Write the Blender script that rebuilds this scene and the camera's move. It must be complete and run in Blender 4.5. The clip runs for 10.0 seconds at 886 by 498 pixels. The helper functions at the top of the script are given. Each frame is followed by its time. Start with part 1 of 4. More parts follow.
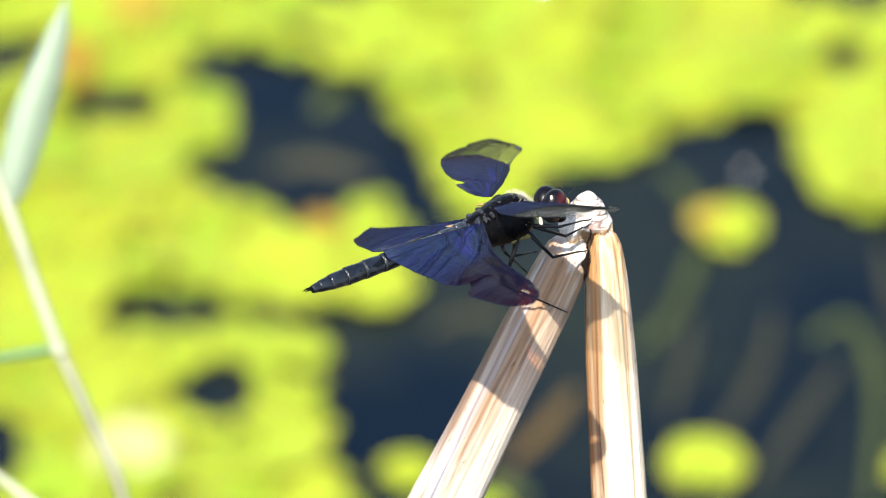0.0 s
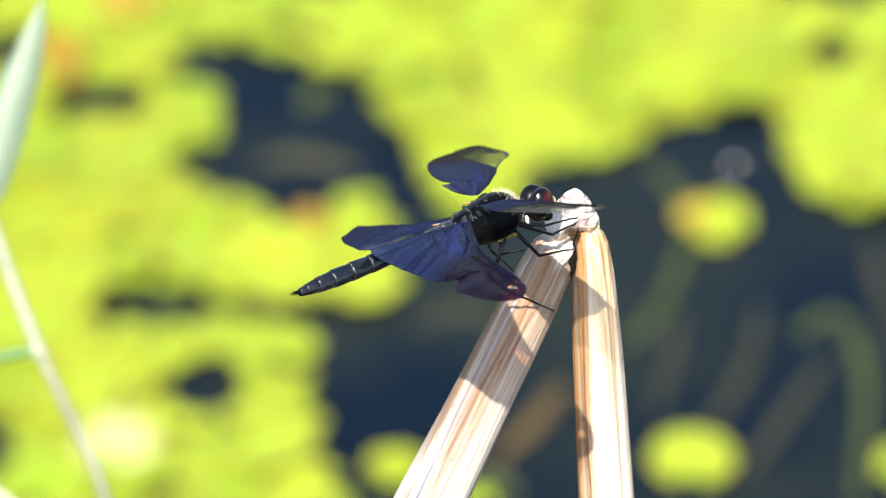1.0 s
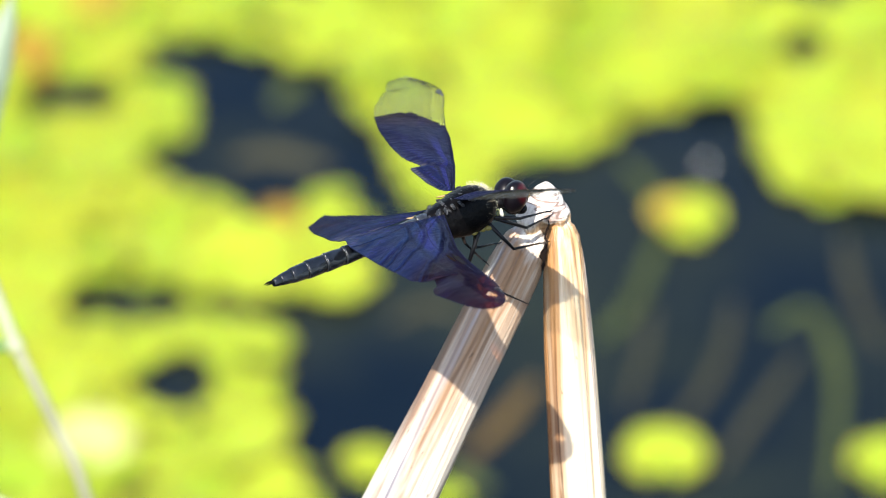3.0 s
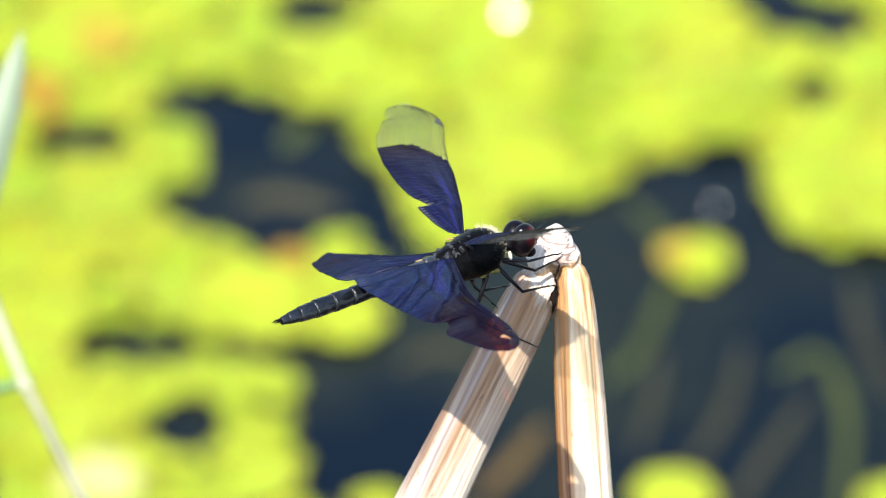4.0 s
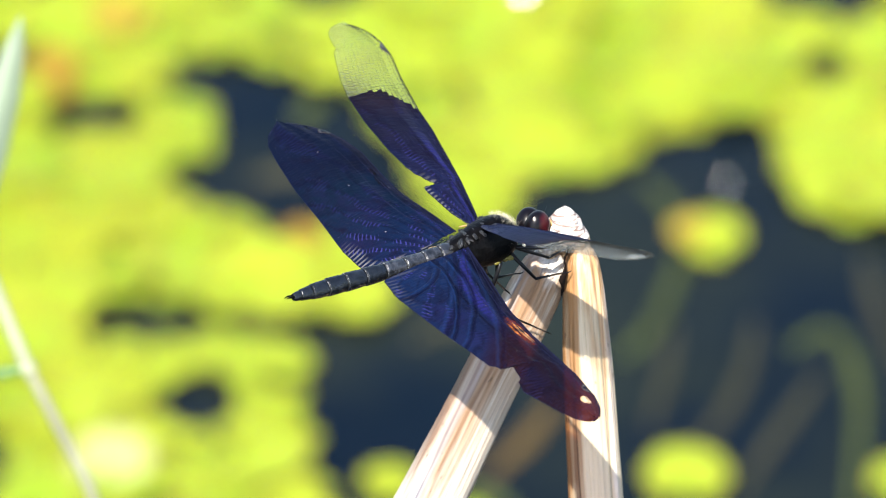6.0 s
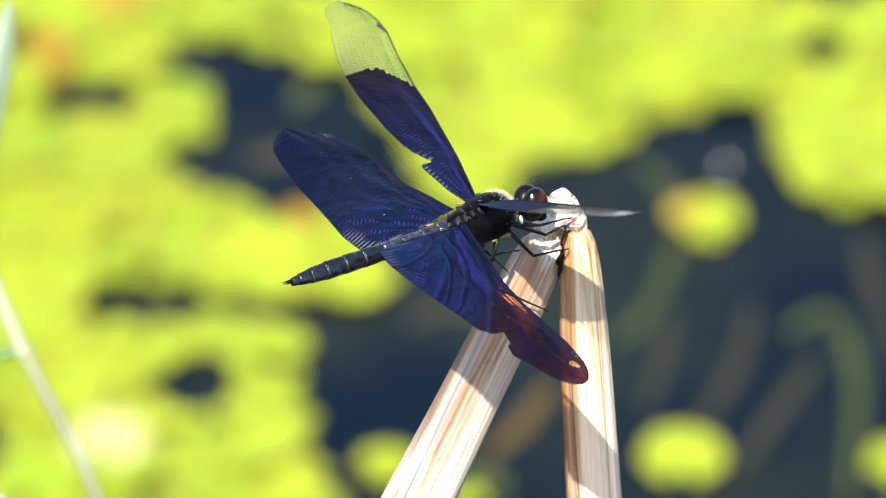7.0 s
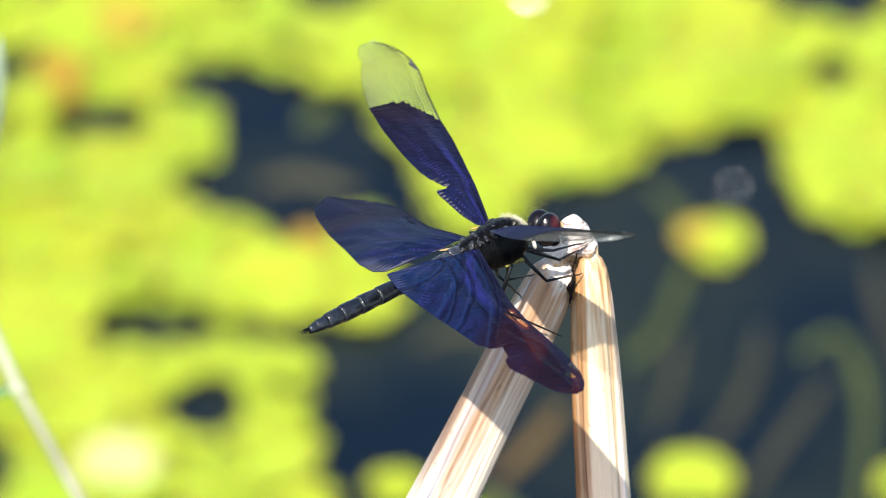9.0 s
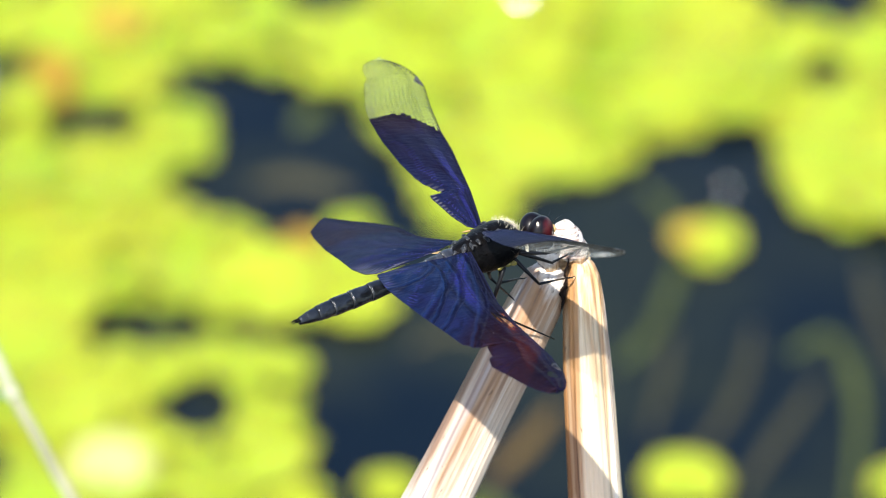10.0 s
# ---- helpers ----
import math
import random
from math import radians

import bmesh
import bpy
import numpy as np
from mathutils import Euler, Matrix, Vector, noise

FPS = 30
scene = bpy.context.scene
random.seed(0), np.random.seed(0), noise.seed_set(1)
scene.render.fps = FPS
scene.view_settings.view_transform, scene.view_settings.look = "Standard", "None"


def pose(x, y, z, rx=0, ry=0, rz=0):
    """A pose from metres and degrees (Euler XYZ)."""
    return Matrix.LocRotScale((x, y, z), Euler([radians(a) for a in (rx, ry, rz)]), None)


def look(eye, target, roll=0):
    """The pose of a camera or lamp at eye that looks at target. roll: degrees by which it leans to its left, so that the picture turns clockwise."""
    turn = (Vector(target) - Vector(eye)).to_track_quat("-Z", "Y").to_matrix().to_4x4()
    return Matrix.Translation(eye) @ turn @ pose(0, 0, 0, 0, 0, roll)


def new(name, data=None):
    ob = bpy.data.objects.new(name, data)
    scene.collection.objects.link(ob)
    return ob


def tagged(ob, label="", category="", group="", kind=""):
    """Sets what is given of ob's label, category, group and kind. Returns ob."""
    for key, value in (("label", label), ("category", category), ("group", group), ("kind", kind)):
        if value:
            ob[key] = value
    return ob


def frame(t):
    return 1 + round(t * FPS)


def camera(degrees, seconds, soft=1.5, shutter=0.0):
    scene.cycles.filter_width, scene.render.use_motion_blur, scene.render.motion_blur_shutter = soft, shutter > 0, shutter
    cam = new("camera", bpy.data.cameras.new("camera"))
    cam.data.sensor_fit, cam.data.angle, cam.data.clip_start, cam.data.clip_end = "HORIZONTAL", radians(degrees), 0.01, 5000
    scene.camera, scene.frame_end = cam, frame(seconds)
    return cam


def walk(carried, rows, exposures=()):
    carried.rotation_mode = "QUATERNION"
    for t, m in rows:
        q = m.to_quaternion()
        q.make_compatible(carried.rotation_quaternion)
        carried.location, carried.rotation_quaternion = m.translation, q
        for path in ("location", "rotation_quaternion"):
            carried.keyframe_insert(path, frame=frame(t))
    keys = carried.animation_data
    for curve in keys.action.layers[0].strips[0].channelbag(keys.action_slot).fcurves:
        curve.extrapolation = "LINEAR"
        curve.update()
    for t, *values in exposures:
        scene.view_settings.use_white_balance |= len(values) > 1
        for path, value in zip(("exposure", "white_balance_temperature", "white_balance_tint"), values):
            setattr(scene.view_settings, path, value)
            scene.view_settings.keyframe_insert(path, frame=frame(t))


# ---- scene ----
# A dark-winged dragonfly on a snapped dry reed over a pond of small floating leaves.
MM = 0.001

# ---- camera ----
cam = camera(6.0, 10.0, soft=0.9)
cam.data.dof.use_dof = True
cam.data.dof.focus_distance = 0.966
cam.data.dof.aperture_fstop = 37.0
# seconds, eye in metres, pitch and yaw in degrees
CAMERA = [
    (0, -0.01692, -0.83158, 1.06853, -32.000, 0.000),
    (0.5, -0.01691, -0.83149, 1.06867, -32.009, -0.054),
    (1, -0.01674, -0.83129, 1.06899, -32.048, -0.093),
    (1.5, -0.01673, -0.83110, 1.06931, -32.071, -0.169),
    (2, -0.01653, -0.83129, 1.06900, -32.078, -0.239),
    (2.5, -0.01649, -0.83157, 1.06854, -32.076, -0.302),
    (2.7, -0.01649, -0.83157, 1.06854, -32.090, -0.310),
    (3.8, -0.01676, -0.83177, 1.06823, -31.808, -0.289),
    (4, -0.01677, -0.83176, 1.06824, -31.756, -0.244),
    (4.5, -0.01686, -0.83147, 1.06870, -31.712, -0.128),
    (5, -0.01659, -0.83108, 1.06934, -31.752, -0.072),
    (5.5, -0.01615, -0.83100, 1.06947, -31.843, -0.091),
    (6, -0.01592, -0.83098, 1.06949, -31.961, -0.113),
    (6.2, -0.01592, -0.83098, 1.06949, -31.987, -0.118),
    (7.3, -0.01590, -0.83106, 1.06937, -32.090, -0.138),
    (7.5, -0.01590, -0.83106, 1.06937, -32.079, -0.137),
    (8, -0.01605, -0.83109, 1.06932, -32.037, -0.126),
    (8.5, -0.01646, -0.83085, 1.06971, -31.986, -0.104),
    (9, -0.01634, -0.83062, 1.07006, -31.946, -0.077),
    (9.5, -0.01609, -0.83046, 1.07032, -31.941, -0.087),
    (10, -0.01623, -0.83014, 1.07084, -31.965, -0.132),
]
walk(cam, [(t, pose(x, y, z, 90 + p, 0, w)) for t, x, y, z, p, w in CAMERA], [(0, 1.6), (10, 1.6)])

# ---- world and sun ----
SUN_FROM = Vector((-0.163, -0.611, 0.775)).normalized()
world = bpy.data.worlds.new("sky")
scene.world = world
world.use_nodes = True
wn = world.node_tree.nodes
sky = wn.new("ShaderNodeTexSky")
sky.sky_type = "NISHITA"
sky.sun_disc = False
sky.sun_elevation = math.asin(SUN_FROM.z)
sky.sun_rotation = math.atan2(SUN_FROM.x, SUN_FROM.y)
wn["Background"].inputs["Strength"].default_value = 0.12
world.node_tree.links.new(sky.outputs[0], wn["Background"].inputs["Color"])
sun = new("sun", bpy.data.lights.new("sun", "SUN"))
sun.data.energy, sun.data.angle, sun.data.color = 3.65, radians(0.53), (1.0, 0.95, 0.87)
sun.matrix_world = look(SUN_FROM * 5, (0, 0, 0))


# ---- materials ----
class Nodes:
    """A node material under construction."""

    def __init__(self, name):
        self.mat = bpy.data.materials.new(name)
        self.mat.use_nodes = True
        self.tree = self.mat.node_tree
        self.bsdf = self.tree.nodes["Principled BSDF"]
        self.out = self.tree.nodes["Material Output"]

    def add(self, kind, **ins):
        n = self.tree.nodes.new("ShaderNode" + kind)
        for key, v in ins.items():
            self.put(n.inputs[key.replace("_", " ")], v)
        return n

    def put(self, socket, v):
        if isinstance(v, bpy.types.NodeSocket):
            self.tree.links.new(v, socket)
        elif v is not None:
            socket.default_value = v

    def math(self, op, a, b=0.0, c=0.0):
        n = self.tree.nodes.new("ShaderNodeMath")
        n.operation = op
        for s, v in zip(n.inputs, (a, b, c)):
            self.put(s, v)
        return n.outputs[0]

    def coords(self, scale=(1, 1, 1)):
        tc = self.tree.nodes.new("ShaderNodeTexCoord")
        m = self.add("Mapping", Scale=scale, Vector=tc.outputs["Object"])
        return m.outputs[0]

    def noise(self, vec, scale, detail=3.0, rough=0.55):
        n = self.add("TexNoise", Vector=vec, Scale=scale, Detail=detail, Roughness=rough)
        return n.outputs["Fac"]

    def ramp(self, fac, *stops):
        n = self.add("ValToRGB", Fac=fac)
        e = n.color_ramp.elements
        for i, (p, c) in enumerate(stops):
            s = e[i] if i < 2 else e.new(p)
            s.position, s.color = p, (*c, 1) if len(c) == 3 else c
        return n.outputs["Color"]

    def mix(self, fac, a, b, blend="MIX"):
        n = self.tree.nodes.new("ShaderNodeMix")
        n.data_type, n.blend_type = "RGBA", blend
        self.put(n.inputs[0], fac)
        for s, v in ((n.inputs[6], a), (n.inputs[7], b)):
            self.put(s, (*v, 1) if isinstance(v, tuple) and len(v) == 3 else v)
        return n.outputs[2]

    def bump(self, height, strength, distance):
        n = self.add("Bump", Height=height, Strength=strength, Distance=distance)
        self.put(self.bsdf.inputs["Normal"], n.outputs[0])
        return n.outputs[0]

    def set(self, **ins):
        for key, v in ins.items():
            self.put(self.bsdf.inputs[key.replace("_", " ")], (*v, 1) if isinstance(v, tuple) and len(v) == 3 else v)
        return self

    def shade(self, shader):
        self.tree.links.new(shader, self.out.inputs["Surface"])

    def mix_shader(self, fac, a, b):
        n = self.tree.nodes.new("ShaderNodeMixShader")
        self.put(n.inputs[0], fac)
        self.put(n.inputs[1], a)
        self.put(n.inputs[2], b)
        return n.outputs[0]


def plain(name, colour, rough=0.5, metal=0.0, spec=0.5, vary=0.35, size=900.0, bump=0.0):
    k = Nodes(name)
    v = k.noise(k.coords(), size, 4)
    dark = tuple(c * (1 - vary) for c in colour)
    light = tuple(min(1, c * (1 + vary)) for c in colour)
    k.set(Base_Color=k.ramp(v, (0.3, dark), (0.7, light)), Roughness=rough, Metallic=metal, Specular_IOR_Level=spec)
    if bump:
        k.bump(v, bump, 0.0002)
    return k.mat


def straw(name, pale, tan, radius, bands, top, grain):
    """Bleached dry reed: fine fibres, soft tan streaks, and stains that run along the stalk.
    bands: stains, and the painted shade and light of a groove, as (place across, half width, colour, amount, scale of
    their edge); top: colour and depth of the stain under the break, depth of the bleached end."""
    k = Nodes(name)
    tc = k.tree.nodes.new("ShaderNodeTexCoord")
    sep = k.add("SeparateXYZ", Vector=tc.outputs["Object"])
    fibre = k.noise(k.coords((1, 1, 0.008)), 2600, 3)
    fine = k.noise(k.coords((1, 1, 0.004)), 7000, 2)
    broad = k.noise(k.coords((1, 1, 0.075)), 330, 3, 0.5)
    patch = k.noise(k.coords((1, 1, 0.16)), 190, 4, 0.6)
    spot = k.noise(k.coords((1, 1, 0.3)), 1500, 3, 0.6)
    u = k.math("DIVIDE", sep.outputs["X"], radius)
    base = k.ramp(fibre, (0.34, tuple(c * (1 - grain) for c in pale)), (0.60, pale))
    base = k.mix(k.ramp(broad, (0.46, (0, 0, 0)), (0.70, (0.4, 0.4, 0.4))), base, tan)
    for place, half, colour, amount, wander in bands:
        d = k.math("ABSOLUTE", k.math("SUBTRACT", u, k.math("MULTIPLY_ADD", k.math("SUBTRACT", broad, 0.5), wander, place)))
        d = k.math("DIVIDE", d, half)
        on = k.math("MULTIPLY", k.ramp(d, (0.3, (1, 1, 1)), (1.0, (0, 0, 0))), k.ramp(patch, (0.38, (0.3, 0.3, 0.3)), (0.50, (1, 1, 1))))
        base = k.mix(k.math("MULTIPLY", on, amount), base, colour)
    near = k.math("MULTIPLY_ADD", sep.outputs["Z"], 1.0 / top[1], 1.0)
    on = k.math("MULTIPLY", k.ramp(near, (0.0, (0, 0, 0)), (0.8, (0.85, 0.85, 0.85))), k.ramp(k.noise(k.coords((1, 1, 0.04)), 900, 3), (0.36, (0, 0, 0)), (0.52, (1, 1, 1))))
    base = k.mix(on, base, top[0])
    bleach = k.math("ADD", sep.outputs["Z"], k.math("MULTIPLY_ADD", k.noise(k.coords((1, 1, 0.35)), 520, 3), 0.006, top[2] - 0.003))
    bleach = k.math("SUBTRACT", bleach, k.math("MULTIPLY", k.math("ABSOLUTE", k.math("SUBTRACT", u, 0.25)), 0.0035))
    base = k.mix(k.ramp(k.math("MULTIPLY", bleach, 300.0), (0.1, (0, 0, 0)), (0.75, (0.95, 0.95, 0.95))), base, (0.60, 0.55, 0.49))
    base = k.mix(k.ramp(spot, (0.67, (0, 0, 0)), (0.72, (0.7, 0.7, 0.7))), base, (0.09, 0.055, 0.035))
    base = k.mix(k.ramp(fine, (0.33, (1.4 * grain, 1.4 * grain, 1.4 * grain)), (0.45, (0, 0, 0))), base, tuple(c * 0.45 for c in tan))
    k.set(Base_Color=base, Roughness=0.45, Specular_IOR_Level=0.35)
    k.bump(k.math("ADD", k.math("MULTIPLY", fine, 0.5), k.math("ADD", fibre, broad)), 0.6, 0.0002)
    return k.mat


def bent_skin():
    """The bleached skin of the break, with the mauve shade of its wrinkles painted across it."""
    k = Nodes("bent_skin")
    wrinkle = k.noise(k.coords((0.12, 0.2, 1.0)), 700, 2)
    fibre = k.noise(k.coords((1, 1, 0.05)), 2600, 3)
    line = k.math("ABSOLUTE", k.math("SUBTRACT", wrinkle, 0.52))
    base = k.ramp(fibre, (0.36, (0.44, 0.38, 0.33)), (0.58, (0.60, 0.54, 0.48)))
    # wrinkle shading in the colour: mauve hollows, then thin dark crease lines
    base = k.mix(k.ramp(wrinkle, (0.54, (0, 0, 0)), (0.64, (0.6, 0.6, 0.6))), base, (0.30, 0.22, 0.21))
    base = k.mix(k.ramp(line, (0.006, (0.9, 0.9, 0.9)), (0.030, (0, 0, 0))), base, (0.15, 0.085, 0.065))
    sep = k.add("SeparateXYZ", Vector=k.tree.nodes.new("ShaderNodeTexCoord").outputs["Object"])
    low = k.math("MULTIPLY_ADD", sep.outputs["Z"], -700.0, k.math("MULTIPLY_ADD", sep.outputs["X"], 220.0, 386.3))
    low = k.math("MULTIPLY_ADD", k.noise(k.coords((1, 1, 0.1)), 800, 3), 1.2, low)
    base = k.mix(k.ramp(low, (0.55, (0, 0, 0)), (0.95, (0.85, 0.85, 0.85))), base, k.ramp(fibre, (0.40, (0.36, 0.19, 0.07)), (0.56, (0.54, 0.42, 0.27))))
    k.set(Base_Color=base, Roughness=0.5, Specular_IOR_Level=0.3)
    k.bump(k.math("ADD", k.math("MULTIPLY", line, 5.0), fibre), 0.6, 0.0002)
    return k.mat


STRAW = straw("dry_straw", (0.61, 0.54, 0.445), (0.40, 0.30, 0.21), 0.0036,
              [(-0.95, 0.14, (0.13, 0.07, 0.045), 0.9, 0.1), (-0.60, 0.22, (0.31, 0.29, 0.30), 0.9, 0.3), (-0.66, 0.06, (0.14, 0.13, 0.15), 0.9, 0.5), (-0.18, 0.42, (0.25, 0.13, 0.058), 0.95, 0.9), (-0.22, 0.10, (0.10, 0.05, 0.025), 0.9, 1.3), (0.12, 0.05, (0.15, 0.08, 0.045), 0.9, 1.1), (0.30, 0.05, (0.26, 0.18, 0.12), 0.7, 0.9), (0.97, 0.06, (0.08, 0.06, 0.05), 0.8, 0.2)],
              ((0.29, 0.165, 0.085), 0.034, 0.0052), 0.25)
# bands at 0.66 and 0.84: the groove's shade and its lit ridge, painted on
STRAW_WARM = straw("warm_straw", (0.61, 0.50, 0.34), (0.42, 0.26, 0.115), 0.0031,
                   [(-0.92, 0.34, (0.20, 0.085, 0.027), 0.95, 0.3), (-0.56, 0.18, (0.13, 0.052, 0.017), 0.9, 1.0), (-0.34, 0.20, (0.22, 0.095, 0.03), 0.8, 0.9), (-0.46, 0.06, (0.07, 0.03, 0.013), 0.95, 1.2), (0.66, 0.045, (0.16, 0.09, 0.05), 0.8, 0.1), (0.84, 0.14, (0.62, 0.55, 0.48), 0.8, 0.1)],
                   ((0.34, 0.175, 0.065), 0.026, 0.0015), 0.10)
SKIN = bent_skin()
# near-black, for torn fibres and for the shade inside the split
STRAW_DARK = plain("torn_fibre", (0.007, 0.004, 0.003), 0.9, 0.0, 0.1)
CHITIN = plain("black_chitin", (0.0022, 0.0020, 0.0022), 0.32, 0.0, 0.07, 0.6, 1400, 0.8)
CHITIN_GREY = plain("bloomed_chitin", (0.0045, 0.0055, 0.0075), 0.24, 0.0, 0.55, 0.8, 1300, 1.0)
RING = plain("pale_joint", (0.010, 0.0105, 0.012), 0.4, 0.0, 0.5, 0.9, 2200)
# pale colour for the glints painted on the abdomen's rims
RIM_GLINT = plain("painted_rim_glint", (0.22, 0.225, 0.22), 0.4, 0.0, 0.5, 0.4, 3000)
LEG = plain("leg_black", (0.004, 0.004, 0.005), 0.35, 0.0, 0.2)
HAIR = plain("pale_hair", (0.55, 0.50, 0.38), 0.6)
YELLOW = plain("yellow_spot", (0.12, 0.10, 0.012), 0.5)
BUFF = plain("buff_membrane", (0.32, 0.20, 0.075), 0.5)
k = Nodes("wing_root_plate")
v = k.noise(k.coords(), 5200, 4)
k.set(Base_Color=k.ramp(v, (0.50, (0.003, 0.003, 0.004)), (0.70, (0.10, 0.10, 0.108))), Roughness=0.3, Specular_IOR_Level=0.5)
k.bump(v, 1.0, 0.0003)
SCLERITE = k.mat
BLOOM = plain("bloomed_base", (0.018, 0.019, 0.023), 0.24, 0.0, 0.7, 0.95, 1300, 1.0)
VEIN_DARK = plain("dark_vein", (0.0065, 0.008, 0.027), 0.65, 0.0, 0.08)
VEIN_TIP = plain("brown_vein", (0.006, 0.006, 0.004), 0.5, 0.0, 0.1)
STIGMA = plain("wing_spot_brown", (0.02, 0.016, 0.014), 0.4)


def eye_material(name, side):
    k = Nodes(name)
    tc = k.tree.nodes.new("ShaderNodeTexCoord")
    sep = k.add("SeparateXYZ", Vector=tc.outputs["Object"])
    low = k.math("MULTIPLY_ADD", sep.outputs["Y"], side, k.math("MULTIPLY_ADD", sep.outputs["X"], 0.30, k.math("MULTIPLY", sep.outputs["Z"], 0.35)))
    n = k.math("MULTIPLY_ADD", k.noise(k.coords(), 1500), 0.0003, low)
    k.set(Base_Color=k.ramp(k.math("MULTIPLY", n, 400.0), (0.46, (0.003, 0.002, 0.003)), (0.62, (0.042, 0.0045, 0.006))),
          Roughness=0.3, Specular_IOR_Level=0.15, Coat_Weight=0.14, Coat_Roughness=0.15)
    return k.mat


EYE_LEFT, EYE_RIGHT = eye_material("left_eye", 1.0), eye_material("right_eye", -1.0)


def wing_dark(name, clear, tones, tip, border, thinness, band=0.0, fringe=0.0, creased=1.0, arcs=()):
    """Dark wing membrane with a few long folds, their light and shade painted in, and rows of fine cells; past a curved
    border it turns to its tip's colour and lets red light through.
    tones: colours near the root and further out; border: span on the front edge and its growth towards the rear;
    arcs: creases, each painted with a shaded groove and a lit ridge, as (span, chord and radius of their circle, half
    width) in millimetres;
    clear: windows as (chord, span, half chord, half span, amount, tint) in metres of the wing's own space."""
    k = Nodes(name)
    tc = k.tree.nodes.new("ShaderNodeTexCoord")
    sep = k.add("SeparateXYZ", Vector=tc.outputs["Object"])
    chord, span = sep.outputs["X"], k.math("ABSOLUTE", sep.outputs["Y"])
    edge = k.add("SeparateXYZ", Vector=tc.outputs["UV"]).outputs["Y"]
    big = k.noise(k.coords(), 150, 3)
    patch = k.noise(k.coords(), 260, 4, 0.6)
    hatch = k.noise(k.coords((0.2, 1, 0)), 2400, 2)
    fan = k.math("ARCTAN2", chord, k.math("ADD", span, 0.0025))
    reach = k.math("SQRT", k.math("ADD", k.math("MULTIPLY", chord, chord), k.math("MULTIPLY", span, span)))
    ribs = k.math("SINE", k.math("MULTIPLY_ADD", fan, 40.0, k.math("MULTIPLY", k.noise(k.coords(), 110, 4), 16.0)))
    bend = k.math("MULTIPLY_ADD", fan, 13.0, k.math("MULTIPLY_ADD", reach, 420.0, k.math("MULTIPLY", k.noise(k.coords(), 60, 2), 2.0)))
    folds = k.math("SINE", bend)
    fold_light = k.math("SINE", k.math("ADD", bend, 0.7))
    cells = k.math("SINE", k.math("MULTIPLY_ADD", reach, 13500.0, k.math("MULTIPLY", k.noise(k.coords(), 300, 2), 20.0)))
    outer = k.math("SUBTRACT", span, k.math("MULTIPLY_ADD", chord, -border[1], border[0]))
    outer = k.math("MULTIPLY_ADD", outer, 160.0, k.math("MULTIPLY_ADD", big, 0.5, 0.25))
    beyond = k.ramp(outer, (0.35, (0, 0, 0)), (0.85, (1, 1, 1)))
    tone = k.ramp(k.math("MULTIPLY_ADD", span, 45.0, k.math("MULTIPLY", big, 0.4)), (0.25, tones[0]), (0.85, tones[1]))
    tone = k.mix(k.ramp(patch, (0.48, (0, 0, 0)), (0.68, (0.6, 0.6, 0.6))), tone, tones[2])
    # the light side of the folds, painted into the tone
    tone = k.mix(k.ramp(fold_light, (0.90, (0, 0, 0)), (1.0, (0.35 * creased, 0.35 * creased, 0.35 * creased))), tone, tuple(c * 2.2 for c in tones[0]))
    tone = k.mix(beyond, tone, tip)
    if band:
        strip = k.math("ABSOLUTE", k.math("SUBTRACT", edge, k.math("MULTIPLY_ADD", span, 2.0, 0.25)))
        glossy = k.math("MULTIPLY", k.ramp(strip, (0.05, (1, 1, 1)), (0.09, (0, 0, 0))), k.ramp(k.math("MULTIPLY", span, 50.0), (0.55, (1, 1, 1)), (0.8, (0, 0, 0))))
        bars = k.math("GREATER_THAN", k.math("SINE", k.math("MULTIPLY", span, 9500.0)), -0.2)
        tone = k.mix(k.math("MULTIPLY", glossy, k.math("MULTIPLY_ADD", bars, 0.45, 0.45)), tone, (0.018, 0.017, 0.12))
        tone = k.mix(k.ramp(edge, (0.13, (0.85, 0.85, 0.85)), (0.19, (0, 0, 0))), tone, (0.005, 0.006, 0.016))
        seam = k.math("ABSOLUTE", k.math("SUBTRACT", edge, k.math("MULTIPLY_ADD", span, 4.0, 0.36)))
        tone = k.mix(k.ramp(seam, (0.008, (0.9, 0.9, 0.9)), (0.025, (0, 0, 0))), tone, (0.003, 0.003, 0.008))
    tone = k.mix(k.ramp(hatch, (0.38, (0.22, 0.22, 0.22)), (0.54, (0, 0, 0))), tone, (0.003, 0.004, 0.017))
    # shade in the valleys of the folds, painted blue-black
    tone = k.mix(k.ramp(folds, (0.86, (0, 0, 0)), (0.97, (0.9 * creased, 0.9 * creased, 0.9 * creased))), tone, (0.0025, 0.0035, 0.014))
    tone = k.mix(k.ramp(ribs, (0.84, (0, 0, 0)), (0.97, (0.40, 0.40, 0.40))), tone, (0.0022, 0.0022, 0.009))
    rows = k.math("MULTIPLY", k.math("GREATER_THAN", cells, 0.55), k.math("GREATER_THAN", ribs, 0.35))
    rows = k.math("MULTIPLY", rows, k.math("GREATER_THAN", patch, 0.50))
    near_root = k.ramp(k.math("MULTIPLY", span, 50.0), (0.2, (0.60, 0.60, 0.60)), (0.75, (0.12, 0.12, 0.12)))
    tone = k.mix(k.math("MULTIPLY", rows, near_root), tone, (0.040, 0.040, 0.19))
    speck = k.noise(k.coords(), 2300, 1)
    tone = k.mix(k.ramp(speck, (0.785, (0, 0, 0)), (0.81, (0.8, 0.8, 0.8))), tone, (0.34, 0.32, 0.36))
    grime = k.noise(k.coords(), 420, 5, 0.7)
